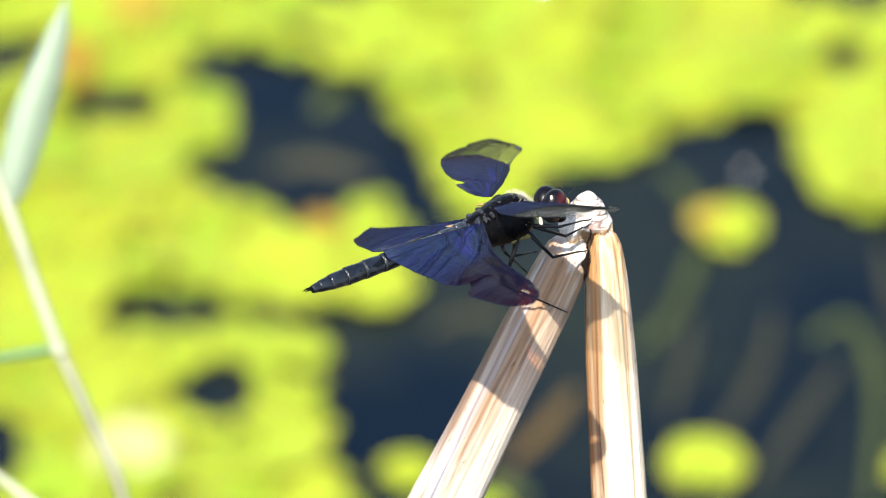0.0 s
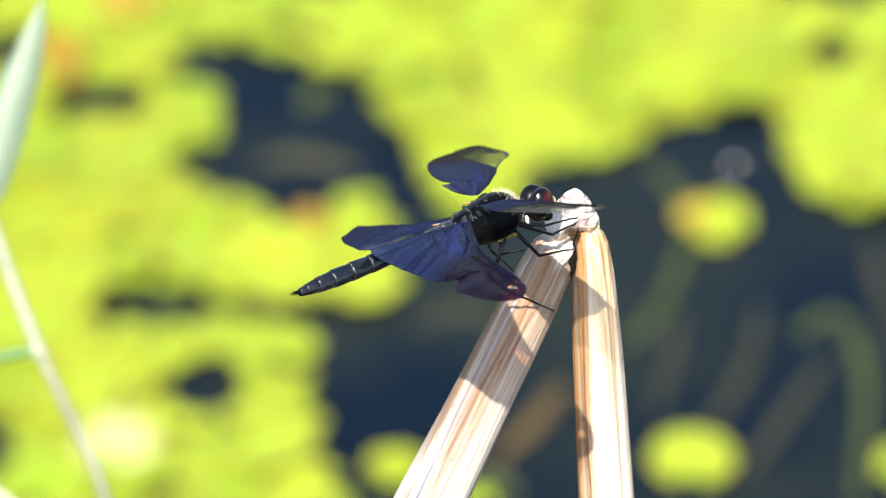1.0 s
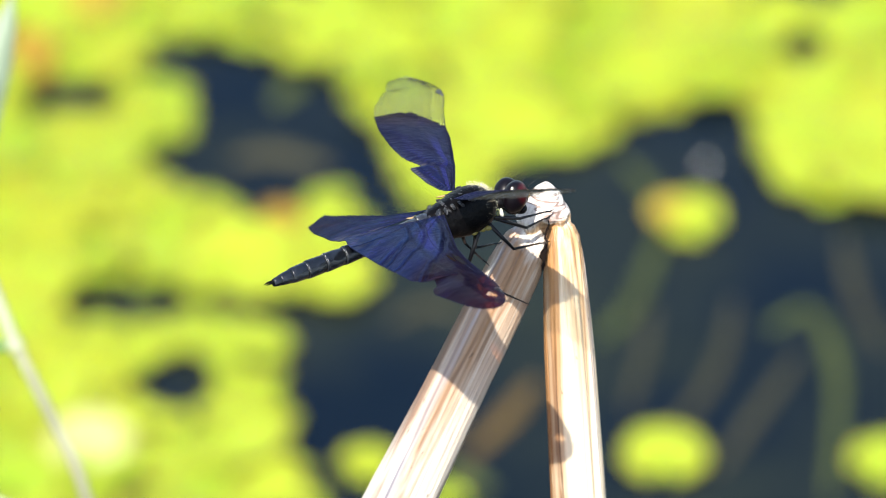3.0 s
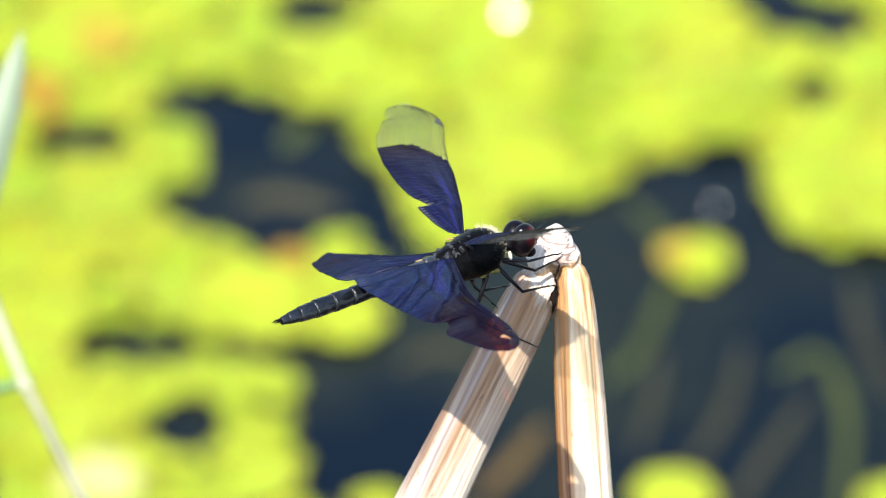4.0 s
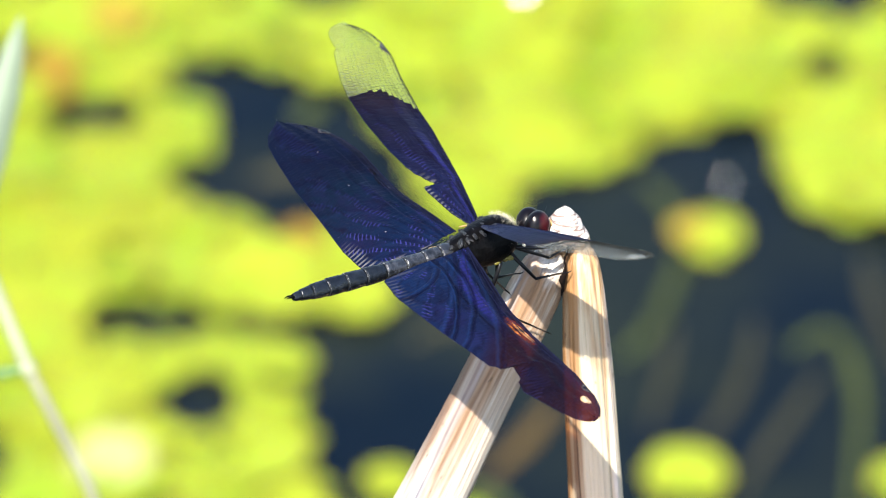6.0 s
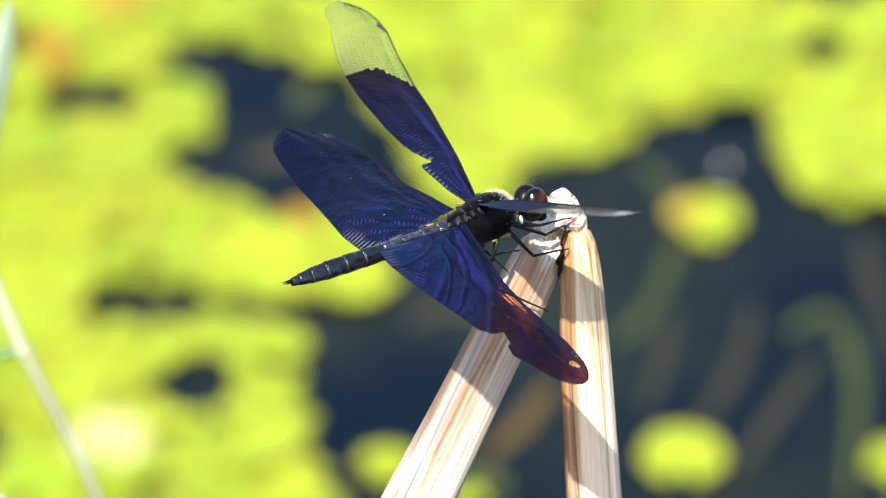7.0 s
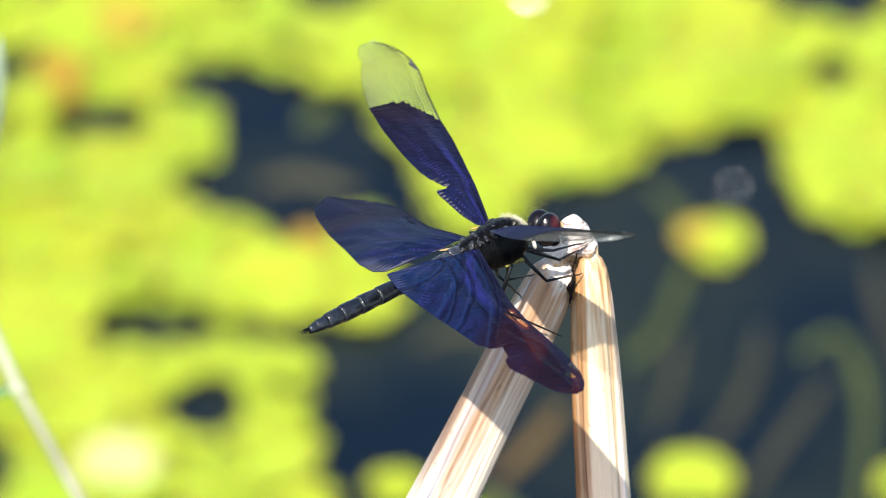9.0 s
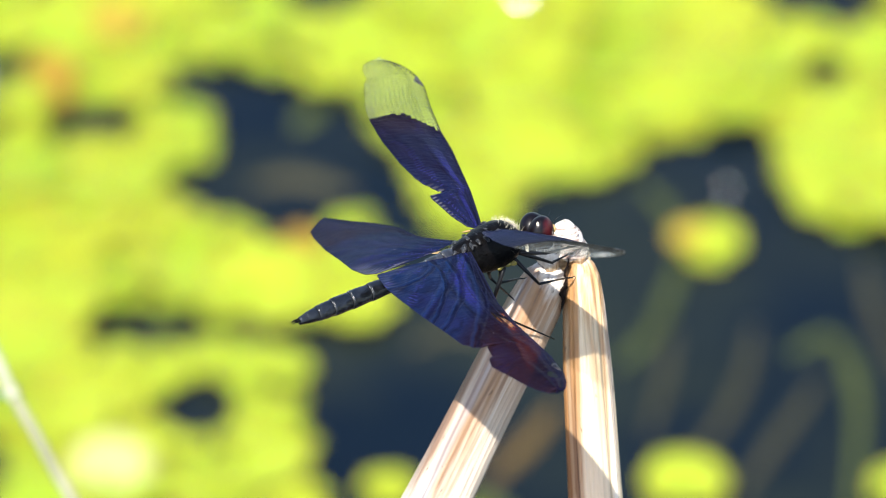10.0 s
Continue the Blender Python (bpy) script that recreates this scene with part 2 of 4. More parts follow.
    tone = k.mix(k.ramp(grime, (0.34, (0.65, 0.65, 0.65)), (0.50, (0, 0, 0))), tone, (0.0035, 0.0035, 0.010))
    rim = k.math("MULTIPLY_ADD", big, 0.16, edge)
    inner = k.ramp(k.math("MULTIPLY", span, 60.0), (0.30, (1, 1, 1)), (0.5, (0, 0, 0)))
    worn = k.math("MULTIPLY", k.math("GREATER_THAN", k.math("SINE", k.math("MULTIPLY_ADD", span, 11000.0, k.math("MULTIPLY", edge, 22.0))), 0.25), k.math("MULTIPLY", inner, fringe))
    tone = k.mix(k.math("MULTIPLY", worn, k.ramp(rim, (0.93, (0, 0, 0)), (1.04, (0.8, 0.8, 0.8)))), tone, (0.12, 0.115, 0.12))
    tone = k.mix(k.ramp(rim, (1.045, (0, 0, 0)), (1.06, (0.8, 0.8, 0.8))), tone, (0.14, 0.12, 0.10))
    tone = k.mix(k.ramp(edge, (0.02, (0.85, 0.85, 0.85)), (0.10, (0, 0, 0))), tone, (0.005, 0.0045, 0.007))
    dents = k.math("MULTIPLY", folds, -1.8 * creased)
    for cs, cc, radius, half in arcs:
        a = k.math("SUBTRACT", span, cs * MM)
        b = k.math("SUBTRACT", chord, cc * MM)
        off = k.math("SUBTRACT", k.math("SQRT", k.math("ADD", k.math("MULTIPLY", a, a), k.math("MULTIPLY", b, b))), radius * MM)
        off = k.math("DIVIDE", k.math("MULTIPLY_ADD", k.math("SUBTRACT", big, 0.5), 0.0012, off), half * MM)
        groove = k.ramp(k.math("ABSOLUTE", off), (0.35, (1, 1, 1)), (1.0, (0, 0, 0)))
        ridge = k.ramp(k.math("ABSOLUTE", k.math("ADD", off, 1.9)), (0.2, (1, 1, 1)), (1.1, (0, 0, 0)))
        # lit ridge and shaded groove of the crease, in the colour as well
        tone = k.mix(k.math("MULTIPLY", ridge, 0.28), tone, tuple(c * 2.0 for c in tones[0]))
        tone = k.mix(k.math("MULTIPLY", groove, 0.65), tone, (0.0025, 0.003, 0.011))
        dents = k.math("MULTIPLY_ADD", k.math("SUBTRACT", ridge, groove), 0.6, dents)
    sheen = k.mix(beyond, (0.36, 0.52, 1.0), (0.34, 0.30, 0.48))
    k.set(Base_Color=tone, Roughness=0.36, Metallic=0.22, Specular_IOR_Level=0.03, Specular_Tint=sheen)
    height = k.math("ADD", k.math("MULTIPLY", ribs, 0.25), k.math("ADD", k.math("MULTIPLY", hatch, 0.35), dents))
    k.bump(height, 0.9, 0.00022)
    glow = k.add("BsdfTransparent", Color=(0.62, 0.15, 0.08, 1)).outputs[0]
    body = k.mix_shader(k.math("MULTIPLY_ADD", beyond, thinness, 0.01), k.bsdf.outputs[0], glow)
    for cx, cy, hx, hy, amount, tint in clear:
        a = k.math("DIVIDE", k.math("SUBTRACT", chord, cx), hx)
        b = k.math("DIVIDE", k.math("SUBTRACT", span, cy), hy)
        d = k.math("ADD", k.math("MULTIPLY", a, a), k.math("MULTIPLY", b, b))
        d = k.math("ADD", d, k.math("MULTIPLY", k.math("SUBTRACT", hatch, 0.5), 1.6))
        inside = k.math("MULTIPLY", k.math("LESS_THAN", d, 1.0), amount)
        body = k.mix_shader(inside, body, k.add("BsdfTransparent", Color=(*tint, 1)).outputs[0])
    k.shade(body)
    return k.mat


def wing_clear(name, seen):
    k = Nodes(name)
    k.set(Base_Color=(0.75, 0.78, 0.72), Roughness=0.2, Specular_IOR_Level=0.6)
    k.bump(k.noise(k.coords(), 900), 0.4, 0.0002)
    t = k.add("BsdfTransparent", Color=(0.95, 0.97, 0.92, 1)).outputs[0]
    k.shade(k.mix_shader(seen, k.bsdf.outputs[0], t))
    return k.mat


PATCH = (0.85, 0.34, 0.14)
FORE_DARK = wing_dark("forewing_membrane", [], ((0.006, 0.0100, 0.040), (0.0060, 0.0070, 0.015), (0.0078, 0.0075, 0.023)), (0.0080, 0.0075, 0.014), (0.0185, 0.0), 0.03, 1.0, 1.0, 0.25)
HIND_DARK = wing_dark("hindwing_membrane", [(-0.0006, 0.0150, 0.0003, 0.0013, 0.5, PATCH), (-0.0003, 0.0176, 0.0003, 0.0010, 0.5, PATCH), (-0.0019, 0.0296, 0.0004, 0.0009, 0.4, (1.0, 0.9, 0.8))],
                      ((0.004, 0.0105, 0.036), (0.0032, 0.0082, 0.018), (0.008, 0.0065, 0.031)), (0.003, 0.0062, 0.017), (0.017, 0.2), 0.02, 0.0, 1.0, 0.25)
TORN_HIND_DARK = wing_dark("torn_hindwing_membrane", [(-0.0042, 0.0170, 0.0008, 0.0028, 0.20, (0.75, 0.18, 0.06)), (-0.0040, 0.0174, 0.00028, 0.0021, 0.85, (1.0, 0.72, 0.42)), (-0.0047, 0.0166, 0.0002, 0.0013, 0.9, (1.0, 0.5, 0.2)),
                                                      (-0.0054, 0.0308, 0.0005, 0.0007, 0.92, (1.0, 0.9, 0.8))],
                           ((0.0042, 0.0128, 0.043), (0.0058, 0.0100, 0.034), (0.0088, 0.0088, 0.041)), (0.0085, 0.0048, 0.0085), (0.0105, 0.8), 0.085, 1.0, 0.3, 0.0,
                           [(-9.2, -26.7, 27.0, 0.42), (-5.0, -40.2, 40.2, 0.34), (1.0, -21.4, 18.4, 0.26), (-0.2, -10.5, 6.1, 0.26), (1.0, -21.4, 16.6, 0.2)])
CLEAR, CLEAR_DULL = wing_clear("clear_membrane", 0.945), wing_clear("scuffed_membrane", 0.86)


def leaf_material(name, low, high, edge):
    """Floating leaf: waxy green, each of its own tone, with a worn rim and radial veins."""
    k = Nodes(name)
    rnd = k.tree.nodes.new("ShaderNodeObjectInfo").outputs["Random"]
    tone = k.mix(rnd, low, high)
    big = k.noise(k.coords(), 2.2, 4)
    tone = k.mix(k.ramp(big, (0.35, (0, 0, 0)), (0.7, (0.5, 0.5, 0.5))), tone, tuple(c * 0.72 for c in high))
    tc = k.tree.nodes.new("ShaderNodeTexCoord")
    length = k.tree.nodes.new("ShaderNodeVectorMath")
    length.operation = "LENGTH"
    k.put(length.inputs[0], tc.outputs["Object"])
    rim = k.math("MULTIPLY_ADD", k.noise(k.coords(), 3.5), 0.35, length.outputs["Value"])
    tone = k.mix(k.ramp(rim, (0.98, (0, 0, 0)), (1.0, (0.6, 0.6, 0.6))), tone, edge)
    k.set(Base_Color=tone, Roughness=0.55, Specular_IOR_Level=0.25)
    k.bump(k.noise(k.coords(), 14, 3), 0.25, 0.02)
    thin = k.add("BsdfTranslucent", Color=tone).outputs[0]
    k.shade(k.mix_shader(0.2, k.bsdf.outputs[0], thin))
    return k.mat


PAD = leaf_material("floating_leaf", (0.225, 0.345, 0.014), (0.345, 0.425, 0.020), (0.26, 0.21, 0.02))
PAD_FAR = plain("raft_leaf", (0.28, 0.38, 0.016), 0.55, 0.0, 0.25, 0.25, 40)
PAD_YELLOW = leaf_material("yellowed_leaf", (0.27, 0.34, 0.013), (0.35, 0.39, 0.018), (0.30, 0.27, 0.02))
PAD_OLD = leaf_material("yellowing_leaf", (0.34, 0.24, 0.02), (0.40, 0.31, 0.03), (0.30, 0.19, 0.02))
PAD_PALE = leaf_material("bleached_leaf", (0.42, 0.46, 0.13), (0.48, 0.50, 0.17), (0.40, 0.36, 0.12))
PAD_BROWN = leaf_material("dead_leaf", (0.27, 0.16, 0.014), (0.33, 0.21, 0.018), (0.20, 0.10, 0.01))
GRASS = plain("pale_blade", (0.16, 0.205, 0.13), 0.5, 0.0, 0.4, 0.15, 60)
GRASS_LEAF = plain("green_blade", (0.05, 0.12, 0.03), 0.5, 0.0, 0.4, 0.2, 60)
GRASS_SHEATH = plain("dry_sheath", (0.20, 0.20, 0.12), 0.5, 0.0, 0.4, 0.25, 120)
GRASS_STEM = plain("cane_green", (0.27, 0.28, 0.18), 0.45, 0.0, 0.4, 0.2, 120)
MURK = plain("drowned_stem", (0.039, 0.050, 0.011), 0.7, 0.0, 0.2, 0.4, 60)
MURK_BROWN = plain("drowned_straw", (0.078, 0.050, 0.014), 0.7, 0.0, 0.2, 0.4, 60)
MURK_DIM = plain("drowned_litter", (0.026, 0.025, 0.012), 0.7, 0.0, 0.2, 0.4, 60)


def water_material():
    k = Nodes("pond_water")
    v = k.noise(k.coords(), 11, 5, 0.6)
    k.set(Base_Color=k.ramp(v, (0.40, (0.0007, 0.0032, 0.0070)), (0.74, (0.0150, 0.0185, 0.0090))), Roughness=0.05, IOR=1.33, Specular_IOR_Level=0.26)
    k.bump(k.noise(k.coords(), 20, 2), 0.15, 0.004)
    return k.mat


WATER = water_material()
k = Nodes("dew")
k.set(Base_Color=(0.9, 0.95, 0.9), Roughness=0.10, IOR=1.33, Specular_IOR_Level=1.0)
DEW = k.mat


# ---- building helpers ----
def mesh_of(name, bm, *materials, smooth=True):
    me = bpy.data.meshes.new(name)
    bmesh.ops.recalc_face_normals(bm, faces=bm.faces[:])
    bm.to_mesh(me)
    bm.free()
    for m in materials:
        me.materials.append(m)
    if smooth:
        me.polygons.foreach_set("use_smooth", [True] * len(me.polygons))
    return me


def part(name, bm, materials, parent=None, label="", m=None, smooth=True):
    """One mesh object under a thing or a part."""
    mats = materials if isinstance(materials, (list, tuple)) else [materials]
    ob = new(name, mesh_of(name, bm, *mats, smooth=smooth))
    if parent:
        ob.parent = parent
    if m is not None:
        ob.matrix_basis = m
    return tagged(ob, label)


def loft(bm, rings, close=True, mat=0):
    """Skin a list of rings of points; the ends are capped."""
    loops = [[bm.verts.new(p) for p in ring] for ring in rings]
    n = len(loops[0])
    for a, b in zip(loops, loops[1:]):
        for i in range(n):
            bm.faces.new((a[i], a[(i + 1) % n], b[(i + 1) % n], b[i])).material_index = mat
    if close:
        bm.faces.new(loops[0][::-1]).material_index = mat
        bm.faces.new(loops[-1]).material_index = mat
    return loops


def frames_along(pts):
    out, side = [], None
    for i, p in enumerate(pts):
        d = (pts[min(i + 1, len(pts) - 1)] - pts[max(i - 1, 0)]).normalized()
        if side is None:
            side = d.orthogonal().normalized()
        side = (side - d * side.dot(d)).normalized()
        out.append((p, side, d.cross(side)))
    return out


def tube(bm, pts, radii, n=8, mat=0):
    """A round tube along points, with its own radius at each."""
    pts = [Vector(p) for p in pts]
    rings = []
    for (p, a, b), r in zip(frames_along(pts), radii):
        rings.append([p + a * (r * math.cos(2 * math.pi * i / n)) + b * (r * math.sin(2 * math.pi * i / n)) for i in range(n)])
    loft(bm, rings, True, mat)


def spline(pts, steps=6):
    """Points of a smooth curve through pts (Catmull-Rom)."""
    pts = [Vector(p) for p in pts]
    ext = [pts[0] * 2 - pts[1], *pts, pts[-1] * 2 - pts[-2]]
    out = []
    for i in range(1, len(ext) - 2):
        a, b, c, d = ext[i - 1:i + 3]
        for j in range(steps):
            t = j / steps
            out.append(0.5 * (2 * b + (c - a) * t + (2 * a - 5 * b + 4 * c - d) * t * t + (3 * b - a - 3 * c + d) * t ** 3))
    out.append(pts[-1])
    return out


def interp(x, table):
    xs = [p[0] for p in table]
    ys = [p[1] for p in table]
    return float(np.interp(x, xs, ys))


# ---- pond ----
def build_water():
    bm = bmesh.new()
    bmesh.ops.create_grid(bm, x_segments=2, y_segments=2, size=1200)
    tagged(part("water", bm, WATER, smooth=False), "dark still pond water reflecting a blue sky", "pond", kind="structure")


def pad_mesh(name, seed):
    """A round floating leaf of unit radius: notched, slightly dished and wavy, with some thickness."""
    rnd = random.Random(seed)
    bm = bmesh.new()
    seg, notch = 44, 0.22 + 0.1 * rnd.random()
    ph = [rnd.uniform(0, 6.28) for _ in range(4)]
    top, low = [], []
    for r in (0.08, 0.35, 0.62, 0.82, 0.95, 1.0):
        rowt, rowl = [], []
        for i in range(seg):
            a = notch * r + (2 * math.pi - 2 * notch * r) * i / (seg - 1)
            rim = 1 + 0.03 * math.sin(3 * a + ph[0]) + 0.02 * math.sin(7 * a + ph[1])
            z = 0.05 + 0.05 * r * r + 0.035 * r * math.sin(2 * a + ph[2]) + 0.02 * r * math.sin(5 * a + ph[3])
            z += 0.012 * r * abs(math.sin(4.5 * a))
            q = (r * rim * math.cos(a), r * rim * math.sin(a))
            rowt.append(bm.verts.new((*q, z)))
            rowl.append(bm.verts.new((*q, z - 0.03)))
        top.append(rowt)
        low.append(rowl)
    for rows, flip in ((top, False), (low, True)):
        for a, b in zip(rows, rows[1:]):
            for i in range(seg - 1):
                f = (a[i], b[i], b[i + 1], a[i + 1])
                bm.faces.new(f[::-1] if flip else f)
        bm.faces.new(rows[0])
    for i in range(seg - 1):
        bm.faces.new((top[-1][i], low[-1][i], low[-1][i + 1], top[-1][i + 1]))
    for e in (0, seg - 1):
        for j in range(len(top) - 1):
            bm.faces.new((top[j][e], top[j + 1][e], low[j + 1][e], low[j][e]))
    return bm


# the rim of the leaf rafts round the open water, in centimetres
OPEN_SHORE = [(-3.3, 73.3), (-3.2, 77.2), (-3.4, 78.1), (-3.9, 78.9), (-3.7, 80.0), (-4.3, 81.4), (-3.7, 82.6), (-3.9, 83.9), (-4.7, 84.2), (-5.7, 84.7), (-5.7, 85.2), (-4.7, 84.9), (-3.6, 84.7), (-2.8, 84.9),
              (-2.2, 85.6), (-1.9, 86.6), (-2.3, 87.9), (-2.2, 89.2), (-2.8, 90.5), (-3.5, 90.8), (-4.2, 90.2), (-4.5, 88.8), (-4.9, 88.7), (-5.4, 90.0), (-6.4, 90.4), (-7.4, 91.3), (-7.7, 92.0), (-6.6, 92.7),
              (-6.4, 94.3), (-6.7, 95.5), (-7.3, 96.4), (-7.8, 97.2), (-6.5, 97.1), (-5.4, 96.7), (-4.3, 95.6), (-3.5, 95.2), (-3.1, 93.7), (-2.5, 92.5), (-2.2, 91.0), (-1.8, 89.8), (-1.1, 88.9)]
FAR_SHORE = [(-0.1, 88.9), (0.7, 89.7), (1.1, 91.2), (2.4, 91.5), (3.5, 92.1), (3.9, 93.2), (5.3, 93.8), (6.5, 94.0), (6.6, 91.7), (7.0, 90.3), (7.8, 89.6), (8.9, 89.1), (10.7, 89.1)]
RAFT_RIM = [Vector(p) for p in OPEN_SHORE + FAR_SHORE + [(40, 89), (40, 140), (-40, 140), (-40, 73.3)]]
# pools of open water inside the rafts: x, y, half width, half depth in centimetres
POOLS = [(-8.0, 85.2, 0.88, 0.62), (-6.9, 81.7, 0.62, 0.8), (-9.8, 94.7, 0.75, 0.62), (-12.6, 97.1, 0.6, 0.6), (-11.9, 79.4, 0.3, 0.6), (-4.1, 101.0, 0.8, 0.8), (8.4, 100.6, 1.1, 0.95), (8.35, 96.9, 0.2, 0.25), (6.9, 103.0, 1.0, 0.8)]
# stray leaves: x and y in centimetres, radius in millimetres
STRAY_PADS = [(-2.5, 78.0, 6.6), (4.3, 78.35, 9.9), (5.15, 88.45, 7.9), (9.4, 78.0, 9.1), (-0.7, 76.6, 4.5)]


def raft_room(x, y):
    """How far a point lies inside the rafts, in centimetres; negative on open water."""
    p, within, near = Vector((x, y)), False, 99.0
    for a, b in zip(RAFT_RIM, RAFT_RIM[1:] + RAFT_RIM[:1]):
        if (a.y > y) != (b.y > y) and x < a.x + (b.x - a.x) * (y - a.y) / (b.y - a.y):
            within = not within
        t = max(0.0, min(1.0, (p - a).dot(b - a) / (b - a).length_squared))
        near = min(near, (p - a.lerp(b, t)).length)
    for cx, cy, rx, ry in POOLS:
        near = min(near, (math.hypot((x - cx) / rx, (y - cy) / ry) - 1) * min(rx, ry))
    return (near if within else -near) - 0.2


def build_pads():
    rnd = random.Random(4)
    meshes = {}
    for kind, mat in (("green", PAD), ("yellow", PAD_YELLOW), ("old", PAD_OLD), ("brown", PAD_BROWN), ("pale", PAD_PALE)):
        meshes[kind] = [mesh_of("floating_leaf", pad_mesh("leaf", 10 + i), mat) for i in range(5)]
    made = []
    for _ in range(9000):
        x, y, want = rnd.uniform(-14.6, 12.2), rnd.uniform(72.5, 104.5), rnd.uniform(0.95, 1.75)
        room = raft_room(x, y)
        r = min(room * 0.98, want if y > 88.5 else 0.8 * want)
        if room < 0.36 or any(math.hypot(x - a, y - b) < 0.93 * max(r, q) for a, b, q in made):
            continue
        made.append((x, y, r))
    for n, (x, y, r) in enumerate(made):
        aged = n % 7 == 3
        ob = new("floating_leaf", rnd.choice(meshes["yellow" if aged else "green"]))
        m = pose(x / 100, y / 100 - 0.0038, 0.0005 + 0.0005 * (n % 5), rnd.uniform(-7, 7), rnd.uniform(-7, 7), rnd.uniform(0, 360))
        ob.matrix_basis = m @ Matrix.Diagonal((r / 100, r / 100, r / 100 * rnd.uniform(0.7, 1.1), 1))
        tagged(ob, "round yellowing leaf floating on the pond" if aged else "round bright yellow-green leaf floating on the pond", "water plant leaf",
               "raft of leaves across the pond" if y > 92 or x > 0 else "raft of leaves beside the reed")
    for x, y, r in STRAY_PADS:
        ob = new("floating_leaf", meshes["yellow" if x == -2.5 else "green"][int(y) % 5])
        m = (pose(x / 100, y / 100, 0.0024, 14, 0, 0) if x == 5.15 else pose(x / 100, y / 100, 0.0012, 6, 0, 0)) @ pose(0, 0, 0, 0, 0, 61 * x)
        ob.matrix_basis = m @ Matrix.Diagonal((r * MM, r * MM, r * MM * 0.9, 1))
        tagged(ob, "round yellow-green leaf floating alone on dark water", "water plant leaf", "stray leaves on open water")
    for x, y, z, r, wide, kind in ((-10.85, 95.9, 6.0, 7.5, 0.75, "brown"), (-10.6, 94.9, 5.5, 5.0, 0.6, "brown"), (-9.3, 98.4, 6.0, 5.5, 1.8, "old"), (-8.87, 78.5, 4.5, 9.0, 1.1, "pale"), (-4.56, 88.2, 4.0, 5.5, 0.8, "brown"),
                                   (4.6, 88.45, 4.4, 4.8, 0.9, "old")):
        ob = new("withered_leaf", rnd.choice(meshes[kind]))
        ob.matrix_basis = pose(x / 100, y / 100, z * MM, 10, -5, 0) @ Matrix.Diagonal((r * MM * wide, r * MM, r * MM, 1)) @ pose(0, 0, 0, 0, 0, rnd.uniform(0, 360))
        tagged(ob, "bleached pale yellow leaf lying on green floating leaves" if kind == "pale" else "withered orange-brown leaf lying among green floating leaves", "water plant leaf", "withered leaves")


def build_far_raft():
    """The rafts go on past the leaves that can be counted: left of them, behind them and to the right."""
    rnd = random.Random(21)
    bm = bmesh.new()
    for gx in range(26):
        for gy in range(22):
            x = -32 + 2.4 * gx + rnd.uniform(-0.8, 0.8)
            y = 70 + 2.5 * gy + rnd.uniform(-0.8, 0.8)
            inside = -14.6 < x < 12.4 and y < 104
            near = 90 + 7 * math.sin(x * 0.35) if x > 12 else 70 + 5 * math.sin(x * 0.5)
            far = 117 + 5 * math.sin(x * 0.21) + 3 * math.sin(x * 0.6)
            wide = 26 + 4 * math.sin(y * 0.17) + 2 * math.sin(y * 0.43)
            if inside or not near < y < far or abs(x + 2) > wide or rnd.random() < 0.18:
                continue
            one = pad_mesh("leaf", rnd.randrange(40))
            r = rnd.uniform(1.2, 2.0) / 100
            one.transform(pose(x / 100, y / 100, 0.0012 + 0.003 * rnd.random(), rnd.uniform(-5, 5), rnd.uniform(-5, 5), rnd.uniform(0, 360)) @ Matrix.Diagonal((r, r, r, 1)))
            me = bpy.data.meshes.new("leaf")
            one.to_mesh(me)
            one.free()
            bm.from_mesh(me)
            bpy.data.meshes.remove(me)
    tagged(part("leaf_raft", bm, PAD_FAR), "wide raft of yellow-green leaves floating on the pond", "water plant", kind="stuff")


def build_drowned_stems():
    """Stems just under or at the surface of the open water."""
    runs = [(((4.5, 88.1), (4.1, 86.4), (3.7, 84.9), (2.9, 83.4)), 2.4, MURK), (((6.9, 83.9), (7.8, 84.7), (8.3, 83.4), (8.4, 81.0), (8.0, 76.9)), 2.3, MURK),
            (((6.1, 85.1), (5.8, 82.9), (5.2, 81.0), (4.6, 79.8)), 2.2, MURK_DIM), (((3.6, 91.5), (4.2, 90.3), (4.5, 88.9)), 2.2, MURK), (((1.4, 81.7), (0.7, 80.1), (-0.2, 78.5)), 3.0, MURK_BROWN),
            (((-0.7, 78.1), (-0.2, 77.5), (0.3, 77.2)), 3.0, MURK), (((5.5, 77.9), (6.6, 80.5), (7.6, 82.9)), 2.2, MURK_DIM), (((-2.0, 84.2), (-1.1, 84.9), (-0.1, 84.6)), 2.6, MURK_DIM),
            (((-4.8, 94.2), (-4.5, 94.8), (-4.2, 95.3)), 3.4, MURK), (((-5.9, 91.5), (-4.8, 91.8), (-3.4, 91.2)), 3.6, MURK_DIM), (((3.5, 80.5), (3.9, 82.6), (4.2, 84.9)), 1.8, MURK_DIM),
            (((9.5, 83.0), (9.0, 85.5), (8.8, 88.0)), 2.4, MURK_DIM)]
    for pts, r, mat in runs:
        bm = bmesh.new()
        line = spline([(x / 100, y / 100, -0.4 * r * MM) for x, y in pts], 6)
        tube(bm, line, [1.05 * r * MM * (0.6 + 0.4 * math.sin(math.pi * i / (len(line) - 1))) for i in range(len(line))], 8)
        tagged(part("drowned_stem", bm, mat), "dim olive-brown stem lying in the dark water", "water plant stem", "drowned stems")


